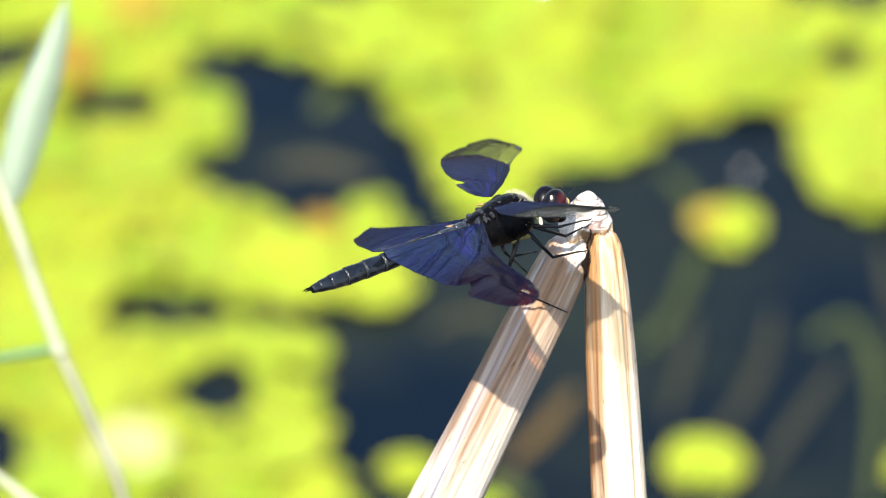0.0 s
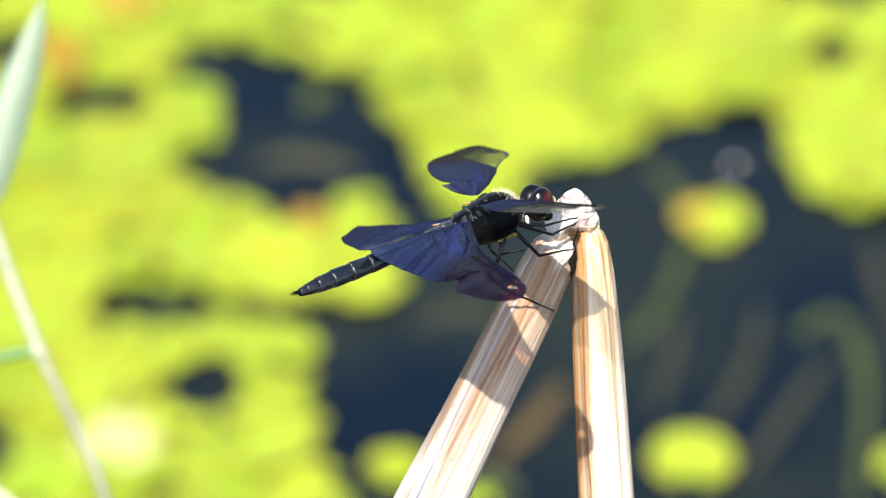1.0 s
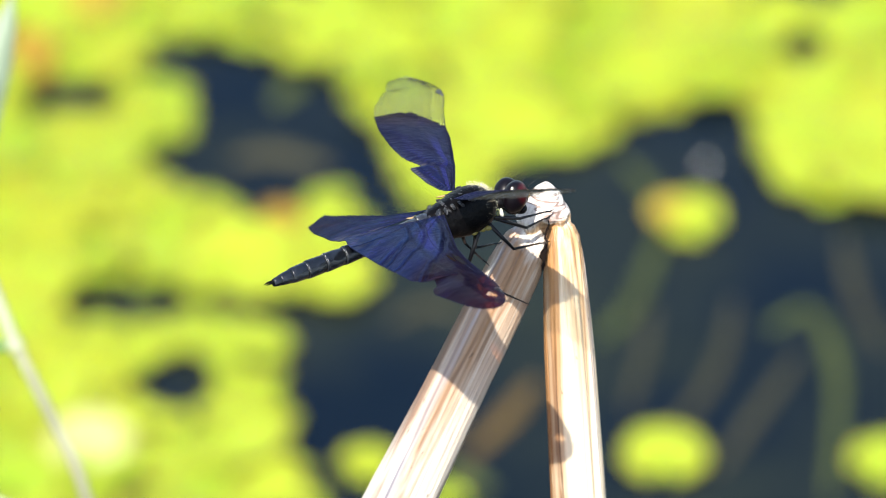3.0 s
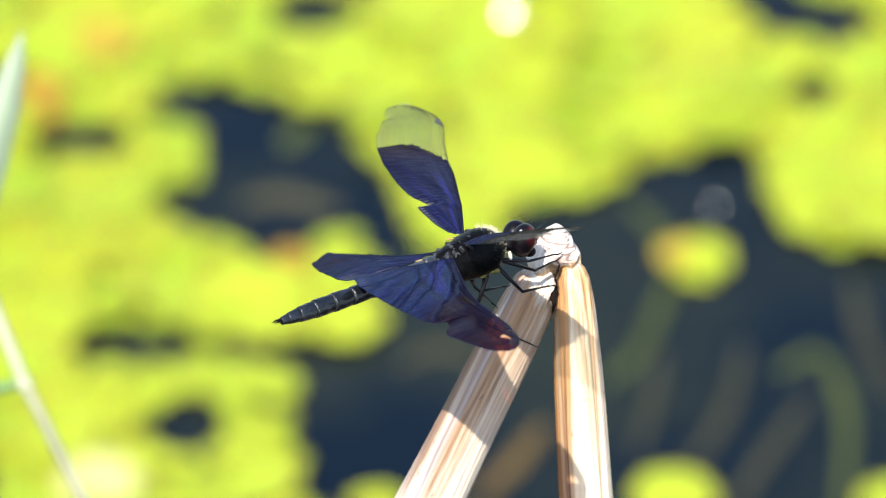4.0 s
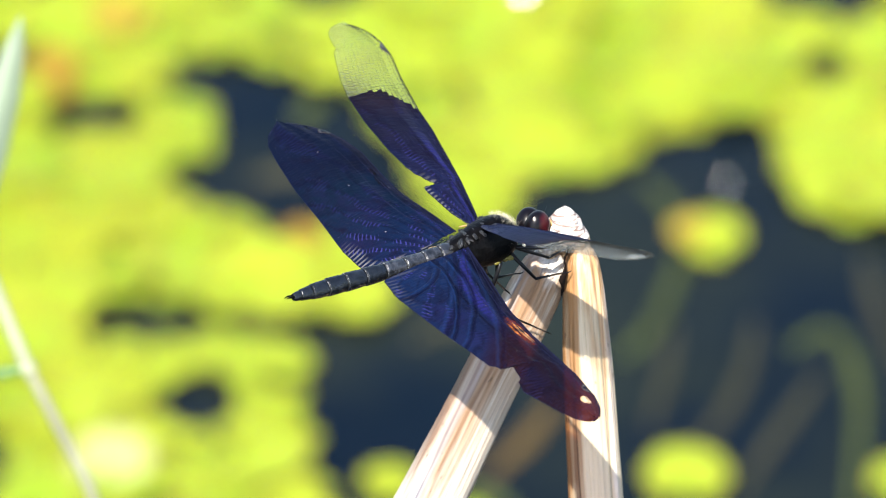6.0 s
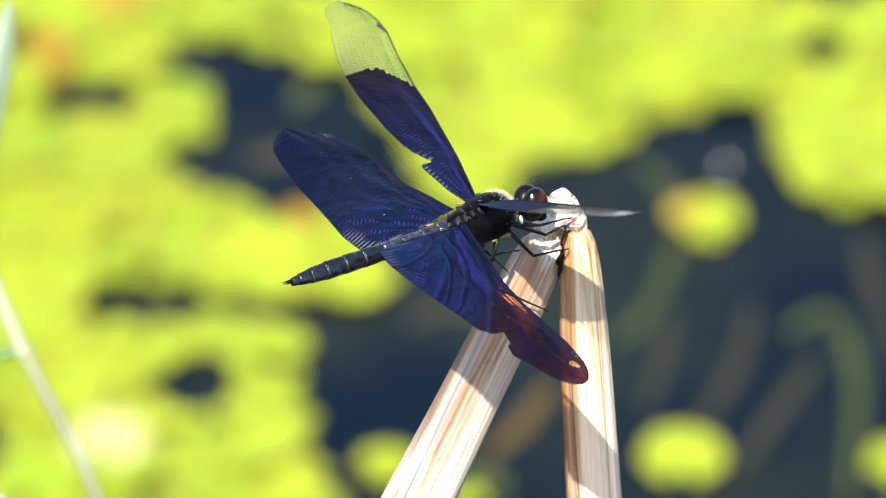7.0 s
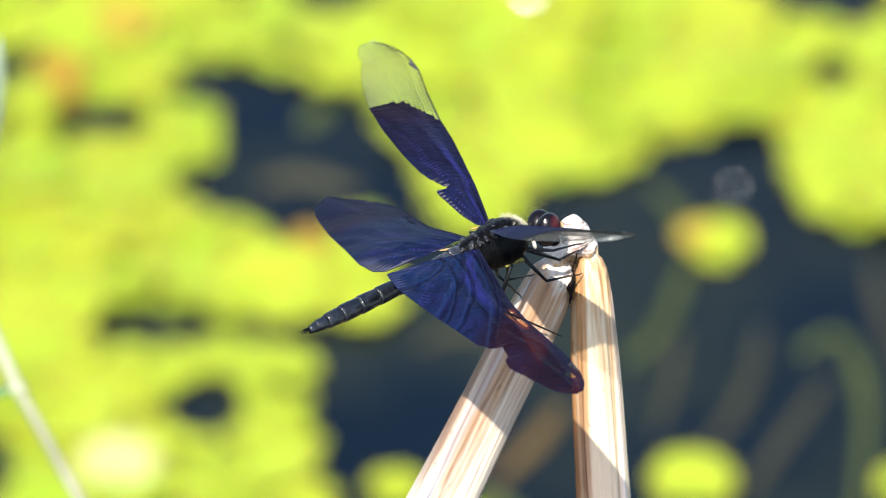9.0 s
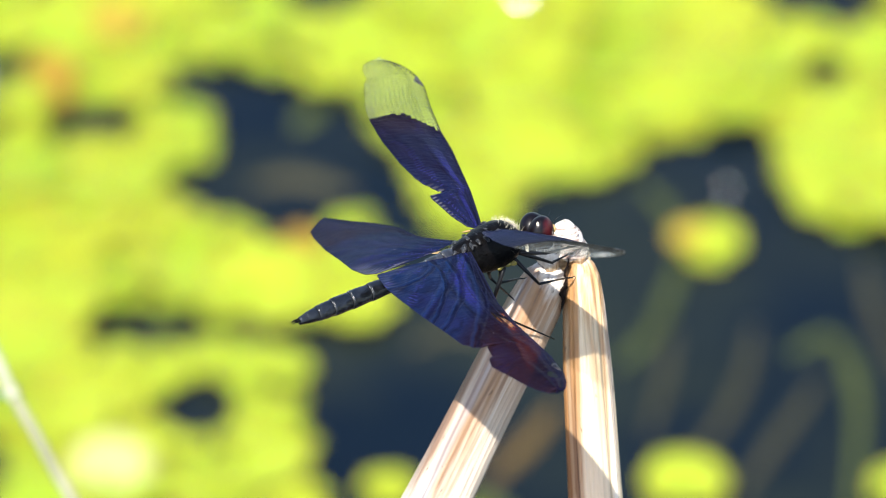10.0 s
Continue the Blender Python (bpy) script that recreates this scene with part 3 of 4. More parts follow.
def build_dew():
    """Flat glinting drops, each lying on the tilted edge of a leaf that faces the sun."""
    for x, y, z, r in ((0.78, 99.70, 5.5, 1.3), (5.64, 91.2, 1.0, 0.45)):
        bm = bmesh.new()
        bmesh.ops.create_uvsphere(bm, u_segments=24, v_segments=12, radius=r * MM)
        for v in bm.verts:
            v.co.z *= 0.045 if v.co.z > 0 else 2.2
        tilt = Vector((-0.05, -0.74, 0.65)).to_track_quat("Z", "Y").to_matrix().to_4x4()
        ob = part("water_drop", bm, DEW, m=Matrix.Translation((x / 100, y / 100, z * MM)) @ tilt)
        tagged(ob, "glinting drop of water on a floating leaf", "water drop", "water drops")


# ---- the snapped reed ----
def stalk_mesh(length, table, seed, flat, groove):
    """A ribbed dry stalk hanging along -z from its top, with a radius in mm at each distance in mm."""
    rnd = random.Random(seed)
    n = 120
    ribs = [0.0] * n
    for i in range(n):
        a = 2 * math.pi * i / n
        a = a - 2 * math.pi if a > math.pi else a
        ribs[i] = 0.012 * rnd.uniform(-1, 1) + 0.012 * math.sin(30 * a) + 0.03 * math.sin(3 * a + seed)
        ribs[i] -= 0.11 * math.exp(-((a - groove) / 0.10) ** 2) - 0.04 * math.exp(-((a - groove - 0.22) / 0.09) ** 2)
    stations = [0, 0.4, 0.9, 1.5, 2.2, 3, 4, 6, 9, 12, 16, 20, 25, 30, 36, 42, 50, 70, 110, 200, 350, length]
    rings = []
    for z in stations:
        r = interp(z, table)
        ring = []
        for i in range(n):
            a = 2 * math.pi * i / n
            k = r * (1 + ribs[i] + 0.012 * noise.noise((3 * math.cos(a), 3 * math.sin(a), z * 0.12 + seed)))
            ring.append((k * math.cos(a) * MM, k * math.sin(a) * flat * MM, -z * MM))
        rings.append(ring)
    bm = bmesh.new()
    loft(bm, rings)
    return bm


def build_reed():
    reed = tagged(new("snapped_reed"), "bleached dry reed snapped over, its two halves standing in water", "reed")
    reed.matrix_basis = pose(0, 0, 0)
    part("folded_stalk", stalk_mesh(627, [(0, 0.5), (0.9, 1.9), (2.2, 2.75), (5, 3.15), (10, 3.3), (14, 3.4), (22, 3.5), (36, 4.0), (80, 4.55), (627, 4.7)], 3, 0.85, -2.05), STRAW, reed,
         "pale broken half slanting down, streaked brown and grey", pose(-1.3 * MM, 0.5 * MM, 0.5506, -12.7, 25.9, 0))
    part("standing_stalk", stalk_mesh(577, [(0, 0.5), (0.9, 1.45), (2.2, 1.95), (5, 2.35), (14, 2.85), (34, 3.2), (80, 3.4), (577, 3.6)], 8, 0.9, -0.75), STRAW_WARM, reed,
         "upright half, warm straw with brown stains", pose(1.6 * MM, 0.45 * MM, 0.5516, -16.7, -3.6, 0))
    # the bent skin over the top: depth under its peak, middle, half width, half depth in mm
    hood = [(0.0, -0.15, 0.22, 0.25), (0.2, -0.15, 0.55, 0.5), (0.5, -0.2, 0.97, 0.9), (0.85, -0.25, 1.32, 1.2), (1.5, -0.27, 1.82, 1.6), (2.3, -0.3, 2.3, 1.95), (3.1, -0.3, 2.9, 2.1), (3.7, -0.4, 3.2, 2.05), (4.3, -0.4, 3.2, 1.7), (4.9, -0.3, 2.9, 1.0), (5.8, -0.2, 2.2, 0.3)]
    rings, n = [], 64
    for i in range(49):
        d = 5.8 * (i / 48) ** 1.3
        mid, wide, deep = (interp(d, [(h[0], h[j]) for h in hood]) for j in (1, 2, 3))
        ring = []
        for j in range(n):
            a = 2 * math.pi * j / n
            crease = 0.09 * math.sin(4.2 * d + 1.1 * math.sin(a + 0.6) + 0.6 * math.sin(3 * a)) * min(1, d / 0.6) * (0.6 + 0.4 * math.sin(2 * a + d))
            z = 555.75 - d * (1 + max(0, d - 2) * (0.05 * math.sin(2 * a + 0.6) + 0.05 * math.sin(5 * a) + 0.03 * math.sin(9 * a + 2))) + 0.12 * math.sin(2 * a + 1) * min(1, d)
            ring.append(Vector((mid + (wide + crease) * math.cos(a), (deep + crease) * math.sin(a) + 0.27 * (z - 550), z)) * MM)
        rings.append(ring)
    bm = bmesh.new()
    loft(bm, rings)
    part("fold", bm, SKIN, reed, "wrinkled bent skin of the break, bleached almost white")
    bm = bmesh.new()
    tube(bm, [Vector((1.05, 0.2, 554.3)) * MM, Vector((1.25, 0.1, 554.75)) * MM, Vector((1.2, 0.15, 555.2)) * MM], [0.13 * MM, 0.1 * MM, 0.02 * MM], 6)
    part("torn_flap", bm, SKIN, reed, "small upright shred of skin")
    # the jagged split between the halves: its shade is a near-black strip laid in front
    rnd = random.Random(5)
    rings = []
    for i in range(27):
        z = 552.5 - i * 0.23
        x = 0.12 - 0.027 * i + 0.12 * math.sin(i * 0.62) + rnd.uniform(-0.06, 0.06)
        w = interp(i, [(0, 0.05), (8, 0.12), (12, 0.15), (17, 0.34), (21, 0.28), (26, 0.08)]) * rnd.uniform(0.6, 1.3)
        y = interp(z, [(546, -2.1), (550, -2.25), (552.6, -2.38)]) + 0.27 * (z - 550)
        rings.append([Vector((x - w, y, z)) * MM, Vector((x, y - 0.12, z)) * MM, Vector((x + w, y, z)) * MM, Vector((x, y + 0.9, z)) * MM])
    bm = bmesh.new()
    loft(bm, rings)
    part("split", bm, STRAW_DARK, reed, "near-black strip standing in for the shade in a jagged split", smooth=False)
    for i in range(5):
        z = 550.0 - rnd.uniform(0, 3.0)
        x = 0.1 - 0.12 * (552.5 - z) + rnd.uniform(-0.1, 0.1)
        bm = bmesh.new()
        y = 0.27 * (z - 550)
        tube(bm, [Vector((x, y - 1.9, z)) * MM, Vector((x + rnd.uniform(-0.3, 0.3), y - 2.25, z - 0.25)) * MM, Vector((x + rnd.uniform(-0.5, 0.5), y - 2.2, z - 0.6)) * MM], [0.045 * MM, 0.035 * MM, 0.01 * MM], 5)
        part("torn_fibre", bm, STRAW_DARK, reed)


# ---- the cane grass beside it ----
def blade(bm, line, widths, normal, fold=0.12):
    """A folded grass blade along a line, with some thickness."""
    rings = []
    for i, p in enumerate(line):
        d = (line[min(i + 1, len(line) - 1)] - line[max(i - 1, 0)]).normalized()
        side = d.cross(normal).normalized()
        w = widths[i]
        up = side.cross(d)
        t = 0.25 * MM
        rings.append([p - side * w + up * fold * w, p + up * 0, p + side * w + up * fold * w, p + side * w + up * (fold * w - t), p - up * t, p - side * w + up * (fold * w - t)])
    loft(bm, rings)


def build_grass():
    g = tagged(new("cane_grass"), "pale green cane grass with one broad blade, out of focus", "grass")
    base = Vector((-70.9, 162.3, 432.3))
    g.matrix_basis = Matrix.Translation(base * MM)
    rel = lambda *q: (Vector(q) - base) * MM
    lower = spline([rel(-30, 100, -5), rel(-45, 122, 230), rel(-56, 141, 385), rel(-61.8, 150.7, 413.7), rel(-66.1, 156.6, 423.2), rel(-70.9, 162.3, 432.3)], 6)
    bm = bmesh.new()
    tube(bm, lower, [0.85 * MM] * len(lower), 10)
    part("stem", bm, GRASS_SHEATH, g, "grey-green jointed stem")
    upper = spline([rel(-70.9, 162.3, 432.3), rel(-74.4, 167.5, 440.6), rel(-77.6, 172.5, 448.6), rel(-81.9, 178.4, 458.0)], 6)
    bm = bmesh.new()
    tube(bm, upper, [0.95 * MM] * len(upper), 10)
    part("upper_stem", bm, GRASS_STEM, g, "bright upper stem")
    bm = bmesh.new()
    tube(bm, [rel(-70.3, 161.6, 431.2), rel(-70.8, 162.2, 432.1), rel(-71.4, 162.9, 433.3)], [0.85 * MM, 1.25 * MM, 0.9 * MM], 10)
    part("node", bm, GRASS_STEM, g)
    line = spline([rel(-77.8, 172.8, 449.2), rel(-76.6, 175.4, 453.3), rel(-74.3, 179.6, 460.0), rel(-72.0, 183.2, 465.7), rel(-70.4, 185.9, 470.0), rel(-69.2, 188.4, 473.9)], 5)
    n = len(line) - 1
    widths = [interp(i / n, [(0, 1.1), (0.12, 2.2), (0.35, 2.9), (0.55, 2.5), (0.8, 1.5), (1, 0.1)]) * MM for i in range(n + 1)]
    bm = bmesh.new()
    blade(bm, line, widths, Vector((0.15, -0.8, 0.55)), 0.05)
    part("leaf_blade", bm, GRASS, g, "broad pale blue-green blade")
    line = spline([rel(-71.0, 162.3, 432.3), rel(-74.0, 162.0, 431.9), rel(-80.3, 161.5, 431.1)], 5)
    bm = bmesh.new()
    blade(bm, line, [interp(i / 10, [(0, 0.3), (0.4, 0.75), (1, 0.6)]) * MM for i in range(11)], Vector((0, -0.8, 0.55)))
    part("small_leaf", bm, GRASS_LEAF, g, "narrow green leaf")
    line = spline([rel(-81.3, 144.1, 425.8), rel(-77.0, 142.1, 422.6), rel(-72.7, 140.4, 419.8), rel(-66.0, 139.9, 417.6), rel(-60.5, 146.0, 405.0)], 5)
    bm = bmesh.new()
    blade(bm, line, [interp(i / 20, [(0, 0.15), (0.3, 0.7), (1, 0.8)]) * MM for i in range(21)], Vector((0, -0.8, 0.55)))
    part("drooping_leaf", bm, GRASS_STEM, g, "narrow pale drooping leaf")
    return g


# ---- the dragonfly: x forward, y to its left, z up, in millimetres ----
FORE_HINGE, HIND_HINGE = (2.84, 2.60, 2.50), (-2.16, 0.71, 1.44)
FORE_FRONT = [(-1.4, -0.2), (1.2, 0.0), (6.5, 0.3), (16, 0.25), (20, -0.1), (26, 0.0), (30.6, 0.4), (33.0, 0.1), (34.6, -0.55), (35.7, -1.4), (36.4, -2.6), (36.6, -3.8)]
FORE_REAR = [(-1.4, -1.8), (0.6, -3.2), (2.6, -4.0), (5.2, -4.9), (9, -5.8), (12, -6.8), (17.3, -7.9), (22, -8.3), (25.3, -8.1), (30.8, -6.9), (34.0, -6.35), (35.2, -5.9), (36.1, -5.1), (36.6, -3.8)]
FORE_REAR_TORN = [(-1.4, -1.8), (0.6, -3.2), (2.6, -4.0), (4.2, -4.7), (5.0, -4.9), (5.4, -4.5), (5.1, -4.2), (5.5, -3.8), (5.2, -3.5), (5.8, -3.2), (6.2, -3.4), (6.1, -3.8), (6.6, -3.9), (6.8, -4.4), (7.3, -4.5), (7.5, -5.1), (8.2, -5.3), (8.6, -5.7), (9, -5.8), (12, -6.8), (17.3, -7.9),
                  (22, -8.3), (25.3, -8.1), (30.8, -6.9), (31.6, -6.2), (32.2, -6.4), (34.0, -6.35), (35.2, -5.9), (36.1, -5.1), (36.6, -3.8)]
HIND_FRONT = [(1.2, 1.2), (6.2, 0.9), (12, 0.3), (16, 0.4), (22, 0.8), (25.5, 0.4), (27.8, -0.4), (29.7, -1.5), (31.0, -2.9), (31.6, -4.6)]
HIND_REAR = [(1.1, -2.3), (1.3, -6.5), (1.4, -9.4), (3.0, -10.4), (7, -10.5), (13, -9.8), (20, -9.2), (25.6, -8.3), (28.6, -7.6), (30.5, -6.5), (31.6, -4.6)]
TORN_HIND_FRONT = [(1.2, 0.4), (6.7, -1.0), (13.2, -2.7), (18, -3.2), (22.3, -3.2), (26.5, -3.2), (30.4, -3.7), (32.3, -4.4), (33.5, -5.3), (33.9, -6.5)]
TORN_HIND_REAR = [(1.2, -1.9), (1.1, -6.7), (1.7, -12.0), (5.1, -12.6), (8, -12.4), (12.9, -12.0), (16.9, -11.4), (20.3, -11.0), (20.8, -10.4), (21.4, -10.2), (21.7, -9.3), (21.5, -8.6), (22.6, -8.9),
                  (23.9, -9.2), (24.2, -9.8), (26, -10.4), (28.2, -9.7), (31, -8.9), (32.6, -8.2), (33.6, -7.4), (33.9, -6.5)]


def along(table, n):
    """n + 1 points at even steps along a polyline."""
    p = np.array(table, float)
    d = np.concatenate([[0], np.cumsum(np.hypot(*np.diff(p, axis=0).T))])
    s = np.linspace(0, d[-1], n + 1)
    return np.stack([np.interp(s, d, p[:, 0]), np.interp(s, d, p[:, 1])], 1)


def wing_point(f, g, v, side, camber, arch=0.0, pleat=1.0):
    s, c = f + (g - f) * v
    z = camber * math.sin(math.pi * min(v, 1)) * min(1, s / 6) + 0.09 * math.sin(v * 27) * (1 - 0.6 * v) * min(1, s / 3) * (0.4 + 0.6 * pleat) - 0.00055 * s * s + max(0.0, -arch) * (4.0 * (s / 33) ** 2 - 0.8 * c * max(0.0, s) / 33) - 0.16 * pleat * math.exp(-((v - 0.36) / 0.06) ** 2) * min(1, s / 5)
    z += arch * math.sin(math.pi * min(1, max(0, s) / 36))
    return Vector((c * MM, side * s * MM, z * MM))


def build_wing(name, fly, front, rear, side, membrane, fore, seed, label, camber, arch=0.0, lace=0.0):
    pleat = 0.0 if fore else 1.0
    nu, nv = 168, 15 if fore else 13
    f, g = along(front, nu), along(rear, nu)
    vs = [(j / nv) ** 1.25 for j in range(nv + 1)]
    bm = bmesh.new()
    layer = bm.loops.layers.uv.new("place")
    grid = [[bm.verts.new(wing_point(f[i], g[i], v, side, camber, arch, pleat)) for v in vs] for i in range(nu + 1)]
    for i in range(nu):
        for j in range(nv):
            q = [grid[i][j], grid[i + 1][j], grid[i + 1][j + 1], grid[i][j + 1]]
            try:
                face = bm.faces.new(q if side > 0 else q[::-1])
            except ValueError:
                continue
            for loop in face.loops:
                v = vs[j + 1] if loop.vert in (grid[i][j + 1], grid[i + 1][j + 1]) else vs[j]
                loop[layer].uv = (i / nu, v)
            if fore:
                cell = random.Random((i // 2 + (j % 2)) * 31 + j * 7 + seed).uniform(-0.35, 0.35)
                s = abs(face.calc_center_median().y) / MM
                face.material_index = 1 if s > 20.2 + 2.6 * min(1, vs[j] / 0.45) - 1.0 * max(0, vs[j] - 0.45) - lace * vs[j] ** 2 + cell else 0
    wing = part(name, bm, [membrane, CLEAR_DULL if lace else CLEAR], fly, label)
    # veins: the long ones, and cross veins set like bricks between them
    bm = bmesh.new()

    def bead(a, b, ra, rb, mat):
        d = (b - a)
        if d.length < 1e-6:
            return
        x = d.cross(Vector((0, 0, 1))).normalized()
        y = d.cross(x).normalized()
        ring = lambda p, r: [bm.verts.new(p + x * (r * math.cos(k * 2.0944)) + y * (r * math.sin(k * 2.0944))) for k in range(3)]
        u, w = ring(a, ra), ring(b, rb)
        for k in range(3):
            bm.faces.new((u[k], u[(k + 1) % 3], w[(k + 1) % 3], w[k])).material_index = mat

    def tone(p):
        return 1 if fore and abs(p.y) / MM > 21.2 else 0

    for j, v in enumerate(vs):
        thick = 0.12 if j == 0 else 0.06 if j in (1, 2, 4) else 0.045 if j == nv else 0.016
        step = 2
        for i in range(0, nu if j in (0, nv) else int(nu * (0.985 - 0.05 * math.sin(math.pi * j / nv))), step):
            a, b = grid_point(f, g, i, v, side, camber, arch, pleat), grid_point(f, g, min(nu, i + step), v, side, camber, arch, pleat)
            thin = 1 - 0.5 * i / nu
            gain = max(thick * thin, 0.027) if tone(a) else thick * thin
            bead(a, b, gain * MM, gain * MM, tone(a))
    for j in range(nv):
        for i in range(2 + 2 * (j % 2), int(nu * 0.95), 2 if j > 3 else 3):
            a, b = grid_point(f, g, i, vs[j], side, camber, arch, pleat), grid_point(f, g, min(nu, i + (1 if j > 3 else 0)), vs[j + 1], side, camber, arch, pleat)
            r = 0.038 if tone(a) else 0.013
            bead(a, b, r * MM, r * MM, tone(a))
    tagged(part("vein_network", bm, [VEIN_DARK, VEIN_TIP], wing), kind="stuff")
    # the dark cell near the tip of the front edge
    i0, i1 = (int(nu * 0.80), int(nu * 0.86)) if fore else (int(nu * 0.80), int(nu * 0.85))
    bm = bmesh.new()
    rows = []
    for i in range(i0, i1 + 1):
        w = 0.12 * math.sin(math.pi * (i - i0 + 0.4) / (i1 - i0 + 0.8))
        p, q = grid_point(f, g, i, 0.0, side, camber, arch, pleat), grid_point(f, g, i, w, side, camber, arch, pleat)
        up = Vector((0, 0, 0.05 * MM))
        rows.append([p + up, q + up, q - up, p - up])
    loft(bm, rows)
    part("pterostigma", bm, STIGMA, wing, "dark cell on the wing's front edge")
    return wing


def grid_point(f, g, i, v, side, camber, arch, pleat):
    return wing_point(f[i], g[i], v, side, camber, arch, pleat)


def oval(bm, c, r, nu=24, nv=14, m=None, mat=0):
    """An ellipsoid with centre c and radii r in millimetres."""
    mm = Matrix.Translation(Vector(c) * MM) @ (m or Matrix()) @ Matrix.Diagonal((r[0] * MM, r[1] * MM, r[2] * MM, 1))
    made = bmesh.ops.create_uvsphere(bm, u_segments=nu, v_segments=nv, radius=1, matrix=mm)
    for v in made["verts"]:
        for fc in v.link_faces:
            fc.material_index = mat


def build_thorax(fly):
    # rings along the body: x, half width, top, bottom
    prof = [(-4.2, 0.8, 1.2, -0.9), (-3.4, 1.2, 1.6, -1.5), (-2.2, 1.5, 2.0, -2.0), (-0.6, 1.8, 2.4, -2.3), (1.2, 2.0, 2.8, -2.6), (2.8, 2.05, 3.0, -2.7), (4.2, 1.9, 2.7, -2.4), (5.2, 1.5, 1.9, -1.8), (5.9, 0.9, 1.1, -1.0)]
    line = [spline([(x, w, 0) for x, w, _, _ in prof], 4), spline([(x, a, b) for x, _, a, b in prof], 4)]
    rings, n = [], 40
    for p, q in zip(*line):
        x, w, a, b = p.x, p.y, q.y, q.z
        ring = []
        for i in range(n):
            t = 2 * math.pi * i / n
            z = (a + b) / 2 + (a - b) / 2 * math.sin(t)
            wide = w * (abs(math.cos(t)) ** 0.8) * math.copysign(1, math.cos(t))
            sut = 1 - 0.05 * math.exp(-((x - 0.9 - 0.35 * z) / 0.22) ** 2) - 0.05 * math.exp(-((x + 1.4 - 0.35 * z) / 0.22) ** 2)
            ring.append(Vector((x, wide * sut, z)) * MM)
        rings.append(ring)
    bm = bmesh.new()
    loft(bm, rings)
    thorax = part("thorax", bm, CHITIN, fly, "glossy black thorax with pale hair on its back")
    # wing root plates along the back
    rnd = random.Random(3)
    for k in range(60):
        x = 3.4 - 6.4 * (k // 2) / 29 + rnd.uniform(-0.2, 0.2)
        y = (1 if k % 2 else -1) * rnd.uniform(0.15, 1.5)
        w, top, low = (interp(x, [(p[0], p[j]) for p in prof]) for j in (1, 2, 3))
        z = (top + low) / 2 + (top - low) / 2 * math.sqrt(max(0.05, 1 - (y / w) ** 2)) - 0.1
        r = rnd.uniform(0.10, 0.27)
        bm = bmesh.new()
        oval(bm, (0, 0, 0), (r * 1.2, r * 0.7, r * 0.6), 10, 7)
        for v in bm.verts:
            v.co *= 1 + 0.5 * noise.noise(v.co * 3500 + Vector((x, y, z)) * 5)
        part("wing_root_plate", bm, SCLERITE, thorax, "grey knobbly plate at a wing root", pose(x * MM, y * MM, z * MM, rnd.uniform(-25, 25), rnd.uniform(-20, 20), rnd.uniform(-60, 60)))
    for x, y, z, r, m in ((4.1, -1.35, -2.2, 0.55, YELLOW), (2.2, -1.2, -2.3, 0.42, YELLOW), (3.4, -1.2, -2.2, 0.5, YELLOW), (4.1, 1.35, -2.2, 0.55, YELLOW)):
        bm = bmesh.new()
        oval(bm, (0, 0, 0), (r, r * 0.45, r * 0.6), 12, 8)
        part("pale_patch", bm, m, thorax, "small yellow patch", pose(x * MM, y * MM, z * MM))
    for x, y, z, r in ((-2.0, -0.95, 1.75, 0.5), (-2.0, 0.95, 1.8, 0.5), (1.7, 1.35, 2.35, 0.5), (2.6, -1.4, 2.3, 0.45), (-2.9, 0.3, 1.75, 0.4), (-1.0, -0.2, 2.3, 0.4), (2.6, -2.0, 2.3, 0.45), (1.9, -1.85, 2.25, 0.4), (-2.3, -1.15, 1.55, 0.5), (-1.4, -1.5, 1.8, 0.4), (-0.4, -1.65, 2.0, 0.35),
                       (2.6, 2.0, 2.35, 0.45), (-1.8, 1.3, 1.7, 0.45), (-0.4, 1.3, 2.15, 0.35), (0.6, -1.75, 2.1, 0.35), (0.6, 0.9, 2.5, 0.35), (-3.2, -0.7, 1.45, 0.4)):
        bm = bmesh.new()
        oval(bm, (0, 0, 0), (r * 0.6, r * 1.5, r * 0.5), 14, 9)
        for v in bm.verts:
            v.co *= 1 + 0.6 * noise.noise(v.co * 4200 + Vector((x, y, z)) * 7)
        part("wing_hinge", bm, SCLERITE, thorax, "black and silver mottled hinge of a wing", pose(x * MM, y * MM, z * MM - 0.1 * MM, -14 * y, 5 * x, 14 * x))
    bm = bmesh.new()
    oval(bm, (0, 0, 0), (1.15, 0.45, 0.12), 14, 8)
    part("root_membrane", bm, BUFF, thorax, "buff skin at the wing root", pose(-4.0 * MM, 1.0 * MM, 1.25 * MM, -10, 6, -12))
    bm = bmesh.new()
    oval(bm, (0, 0, 0), (0.75, 0.35, 0.12), 14, 8)
    part("root_membrane", bm, BUFF, thorax, "buff skin at the wing root", pose(0.6 * MM, 2.0 * MM, 2.1 * MM, -20, 6, -12))
    bm = bmesh.new()
    rnd = random.Random(9)
    for _ in range(420):
        x = rnd.choice((rnd.uniform(4.0, 6.0), rnd.uniform(4.6, 6.2), rnd.uniform(3.0, 5.5)))
        a = rnd.gauss(1.57, 0.75)
        w, top, low = (interp(x, [(p[0], p[k]) for p in prof]) for k in (1, 2, 3))
        p = Vector((x, w * math.cos(a), (top + low) / 2 + (top - low) / 2 * math.sin(a)))
        d = Vector((rnd.uniform(-0.2, 0.6), math.cos(a), math.sin(a) * 1.2)).normalized()
        q = p + d * rnd.uniform(0.3, 0.85)
